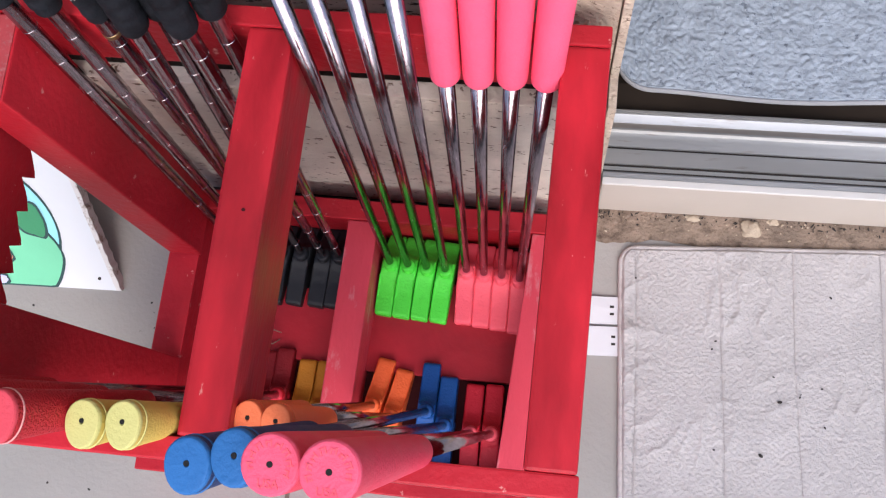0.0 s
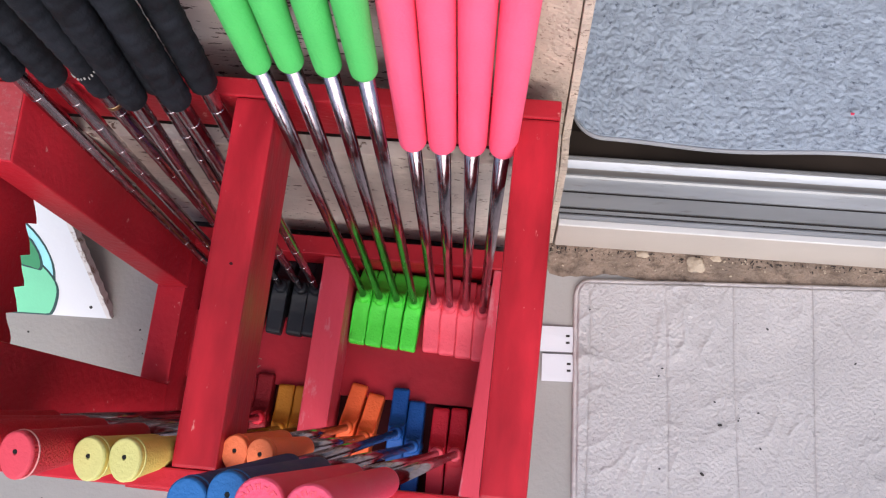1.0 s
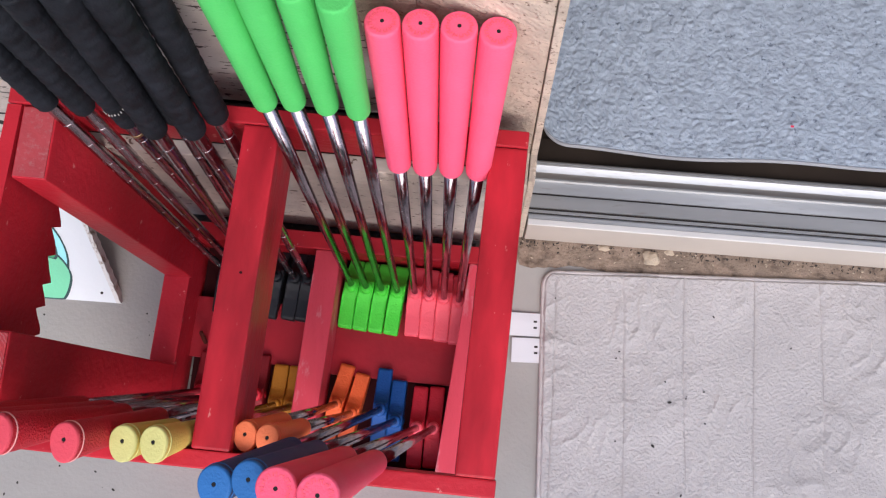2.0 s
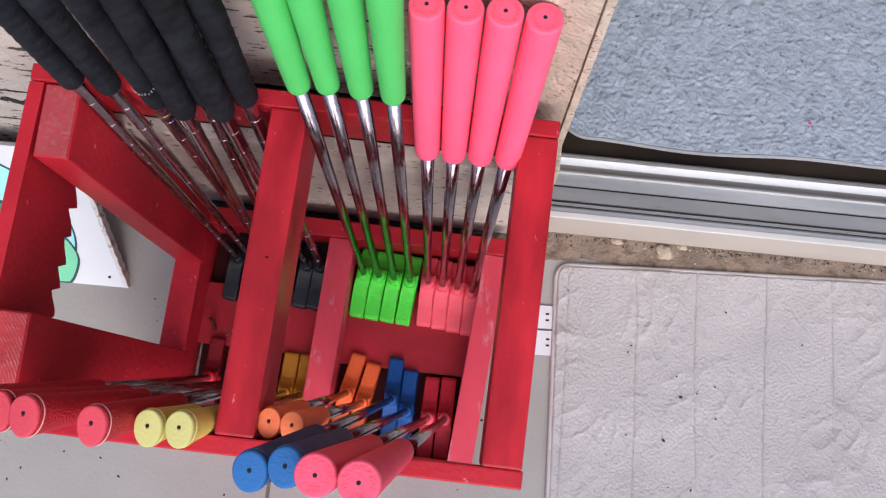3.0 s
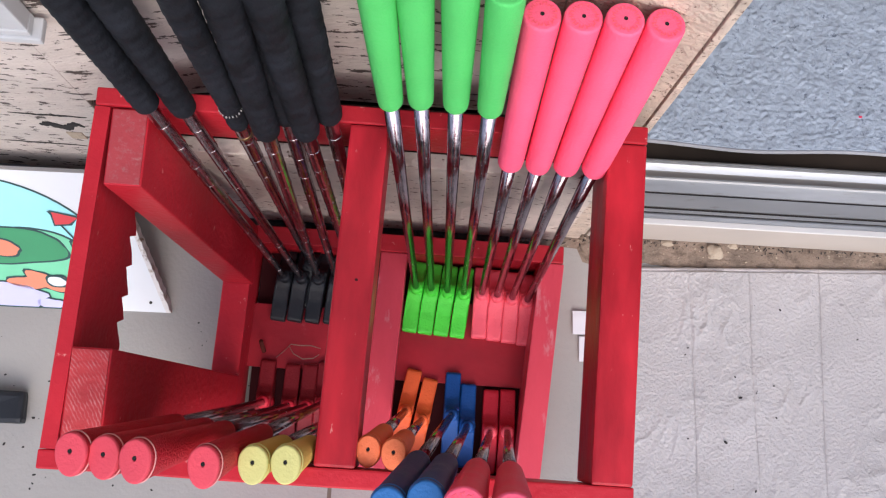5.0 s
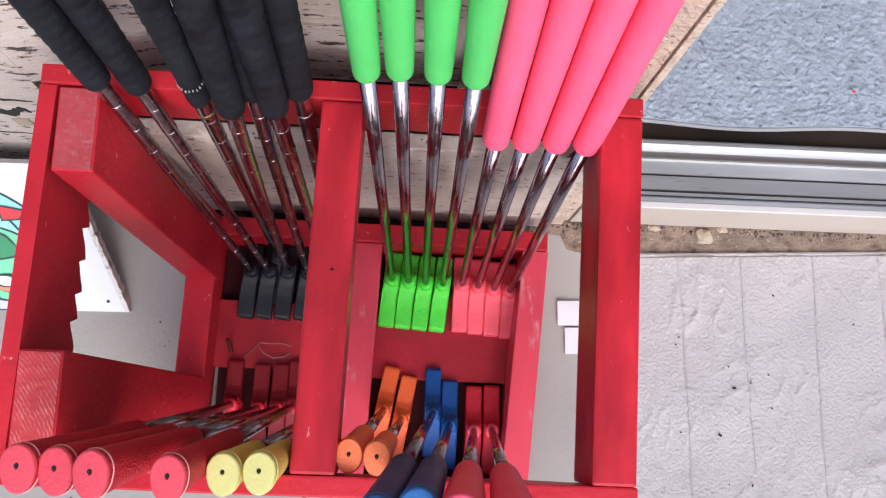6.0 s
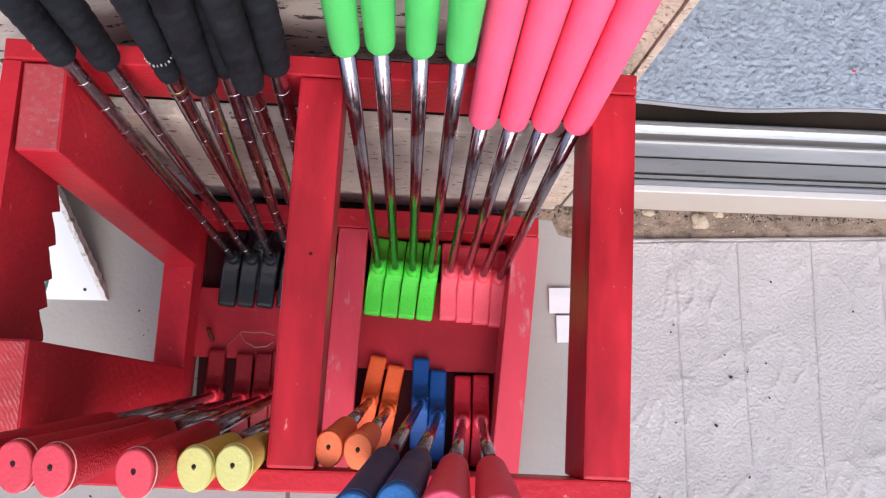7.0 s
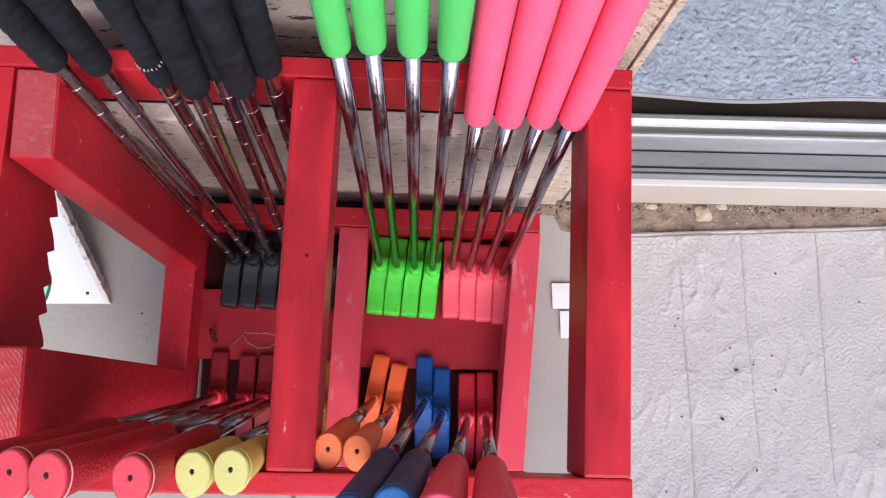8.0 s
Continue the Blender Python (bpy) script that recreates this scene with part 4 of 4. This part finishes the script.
def line_to(hosel, via, z):
    """Where the line from the hosel through a point meets the height z."""
    h, v = Vector(hosel), Vector(via)
    return tuple(h + (v - h) * ((z - h.z) / (v.z - h.z)))


HZ = 0.052
# hosel x, y, then the grip's lower end
for x, y, low in ((-0.2330, -0.1100, (-0.2660, -0.0125, 0.569)), (-0.2110, -0.1115, (-0.2380, -0.0100, 0.571)),
                  (-0.1885, -0.1125, (-0.2055, -0.0115, 0.572)), (-0.1655, -0.1135, (-0.1740, -0.0150, 0.577))):
    h = (x, y, HZ)
    c = line_to(h, low, 0.765)
    putter(h, c, (Vector(c) - Vector(low)).length, (GREEN_GRIP, GREEN_GRIP, GREEN_HEAD), "bright green putter with green rubber head, leaning in the red rack",
           "putters in the rack", back=True, shaft_mat=CHROME_DARKER, head_turn=-5)
for x, y, low, c in ((-0.1400, -0.1122, (-0.1425, -0.0375, 0.450), (-0.144, 0.025, 0.711)), (-0.1187, -0.1140, (-0.1135, -0.0410, 0.453), (-0.111, 0.024, 0.715)),
                     (-0.0974, -0.1160, (-0.0845, -0.0415, 0.458), (-0.078, 0.023, 0.719)), (-0.0760, -0.1180, (-0.0555, -0.0415, 0.461), (-0.045, 0.021, 0.719))):
    putter((x, y, HZ), c, (Vector(c) - Vector(low)).length, (PINK_GRIP, PINK_CAP, PINK_HEAD), "bright pink putter with pink rubber head, leaning in the red rack",
           "putters in the rack", back=True, shaft_mat=CHROME_DARKER, rlow=0.0134)
for x, low, thin, top in ((-0.4180, (-0.5010, -0.0185, 0.525), 0, 0.745), (-0.3945, (-0.4695, -0.0150, 0.508), 0, 0.745), (-0.3830, (-0.4080, -0.0360, 0.545), 1, 0.80),
                          (-0.3700, (-0.3830, -0.0390, 0.532), 0, 0.80), (-0.3440, (-0.3660, -0.0215, 0.528), 0, 0.80), (-0.3165, (-0.3460, -0.0340, 0.524), 0, 0.80),
                          (-0.2960, (-0.3260, -0.0160, 0.521), 0, 0.80)):
    h = (x, -0.086 if thin else -0.107, HZ)
    c = line_to(h, low, top)
    putter(h, c, (Vector(c) - Vector(low)).length, (BLACK_GRIP, BLACK_GRIP, BLACK_HEAD), "long black-gripped putter with black head, leaning in the red rack",
           "putters in the rack", back=True, stepped=True, bands=True, shaft_mat=CHROME, head_turn=-6,
           rlow=0.0100 if thin else 0.0130, rtop=0.0135 if thin else 0.0160)
for x, y, c, gl in ((-0.431, -0.2835, (-0.503, -0.346, 0.622), 0.25), (-0.396, -0.287, (-0.477, -0.347, 0.618), 0.25), (-0.372, -0.286, (-0.448, -0.348, 0.630), 0.24), (-0.3506, -0.281, (-0.397, -0.350, 0.606), 0.22)):
    putter((x, y, HZ), c, gl, (RED_GRIP, RED_CAP, RED_HEAD), "red putter with textured red grip, leaning on the rack's front rail", "putters in the rack", ring=PALE_RING, shaft_mat=CHROME_DARKER, rtop=0.0138, rlow=0.0112, hosel_mat=CRIMSON_HEAD, oval=1.0)
for x, y, c in ((-0.322, -0.293, (-0.3650, -0.348, 0.545)), (-0.2995, -0.293, (-0.3360, -0.346, 0.543))):
    putter((x, y, HZ), c, 0.13, (YELLOW_GRIP, YELLOW_CAP, YELLOW_HEAD), "short yellow putter with amber head, leaning on the rack's front rail", "putters in the rack", ring=YELLOW_CAP, rtop=0.0138, rlow=0.0120, shaft_mat=CHROME_DARKER, oval=0.9)
for x, y, c in ((-0.2354, -0.2829, (-0.266, -0.331, 0.470)), (-0.2122, -0.294, (-0.241, -0.332, 0.480))):
    putter((x, y, HZ), c, 0.15, (ORANGE_GRIP, ORANGE_CAP, ORANGE_HEAD), "short orange putter with orange head, leaning inside the rack", "putters in the rack", head_turn=-9, ring=ORANGE_CAP, rtop=0.0122, rlow=0.0112, oval=0.9)
for x, y, c in ((-0.1715, -0.2838, (-0.240, -0.370, 0.679)), (-0.1492, -0.2983, (-0.211, -0.363, 0.686))):
    putter((x, y, HZ), c, 0.22, (BLUE_GRIP, BLUE_CAP, BLUE_HEAD), "dark blue putter with blue head, leaning on the rack's front rail", "putters in the rack", ring=BLUE_CAP, rtop=0.0148, rlow=0.0128, shaft_mat=CHROME_DARKER, oval=0.45)
for x, y, c in ((-0.1173, -0.3043, (-0.183, -0.366, 0.714)), (-0.0939, -0.3026, (-0.148, -0.367, 0.727))):
    club = putter((x, y, HZ), c, 0.24, (CRIMSON_GRIP, CRIMSON_CAP, CRIMSON_HEAD), "pinkish red putter with crimson head, leaning on the rack's front rail", "putters in the rack", rtop=0.0172, rlow=0.0130, lettered=True, hosel_mat=PINK_HEAD)
    cap_letters(club, "USA", 0.0068)


# ---- loose bits ----
def build_bits():
    ob = thing("black_rubber_block", "black rubber block lying on the concrete", "rubber block", at=(-0.81, -0.31, 0))
    part("body", wobble(box(-0.87, -0.764, -0.337, -0.290, 0.0005, 0.026, 0.007), 0.004, 25), BLACK_HEAD, ob)
    # dry twig in the left bay
    bm = bmesh.new()
    for pts in ([(-0.422, -0.220, 0.023), (-0.410, -0.210, 0.030), (-0.402, -0.201, 0.034), (-0.387, -0.202, 0.036), (-0.374, -0.201, 0.034), (-0.360, -0.204, 0.030)],
                [(-0.404, -0.204, 0.033), (-0.397, -0.214, 0.032), (-0.384, -0.220, 0.028), (-0.370, -0.218, 0.026), (-0.362, -0.212, 0.025)]):
        prev = None
        for p in pts:
            ring = [bm.verts.new((p[0], p[1] + 0.0008 * math.cos(a), p[2] + 0.0008 * math.sin(a))) for a in (0, 2.1, 4.2)]
            if prev:
                for k in range(3):
                    bm.faces.new((prev[k], prev[(k + 1) % 3], ring[(k + 1) % 3], ring[k]))
            prev = ring
    tagged(part("dry_twig", bm, STONE), "thin pale dry twig lying on the base board", "twig")


build_bits()
peg_mesh = lathe([(0, 0.0032), (0.026, 0.0030), (0.028, 0.0022)], (-0.440, -0.212, 0.022), (-0.442, -0.201, 0.044), 10)
tagged(part("wooden_peg", peg_mesh, PEG), "small brown peg sticking up from the base board", "peg")
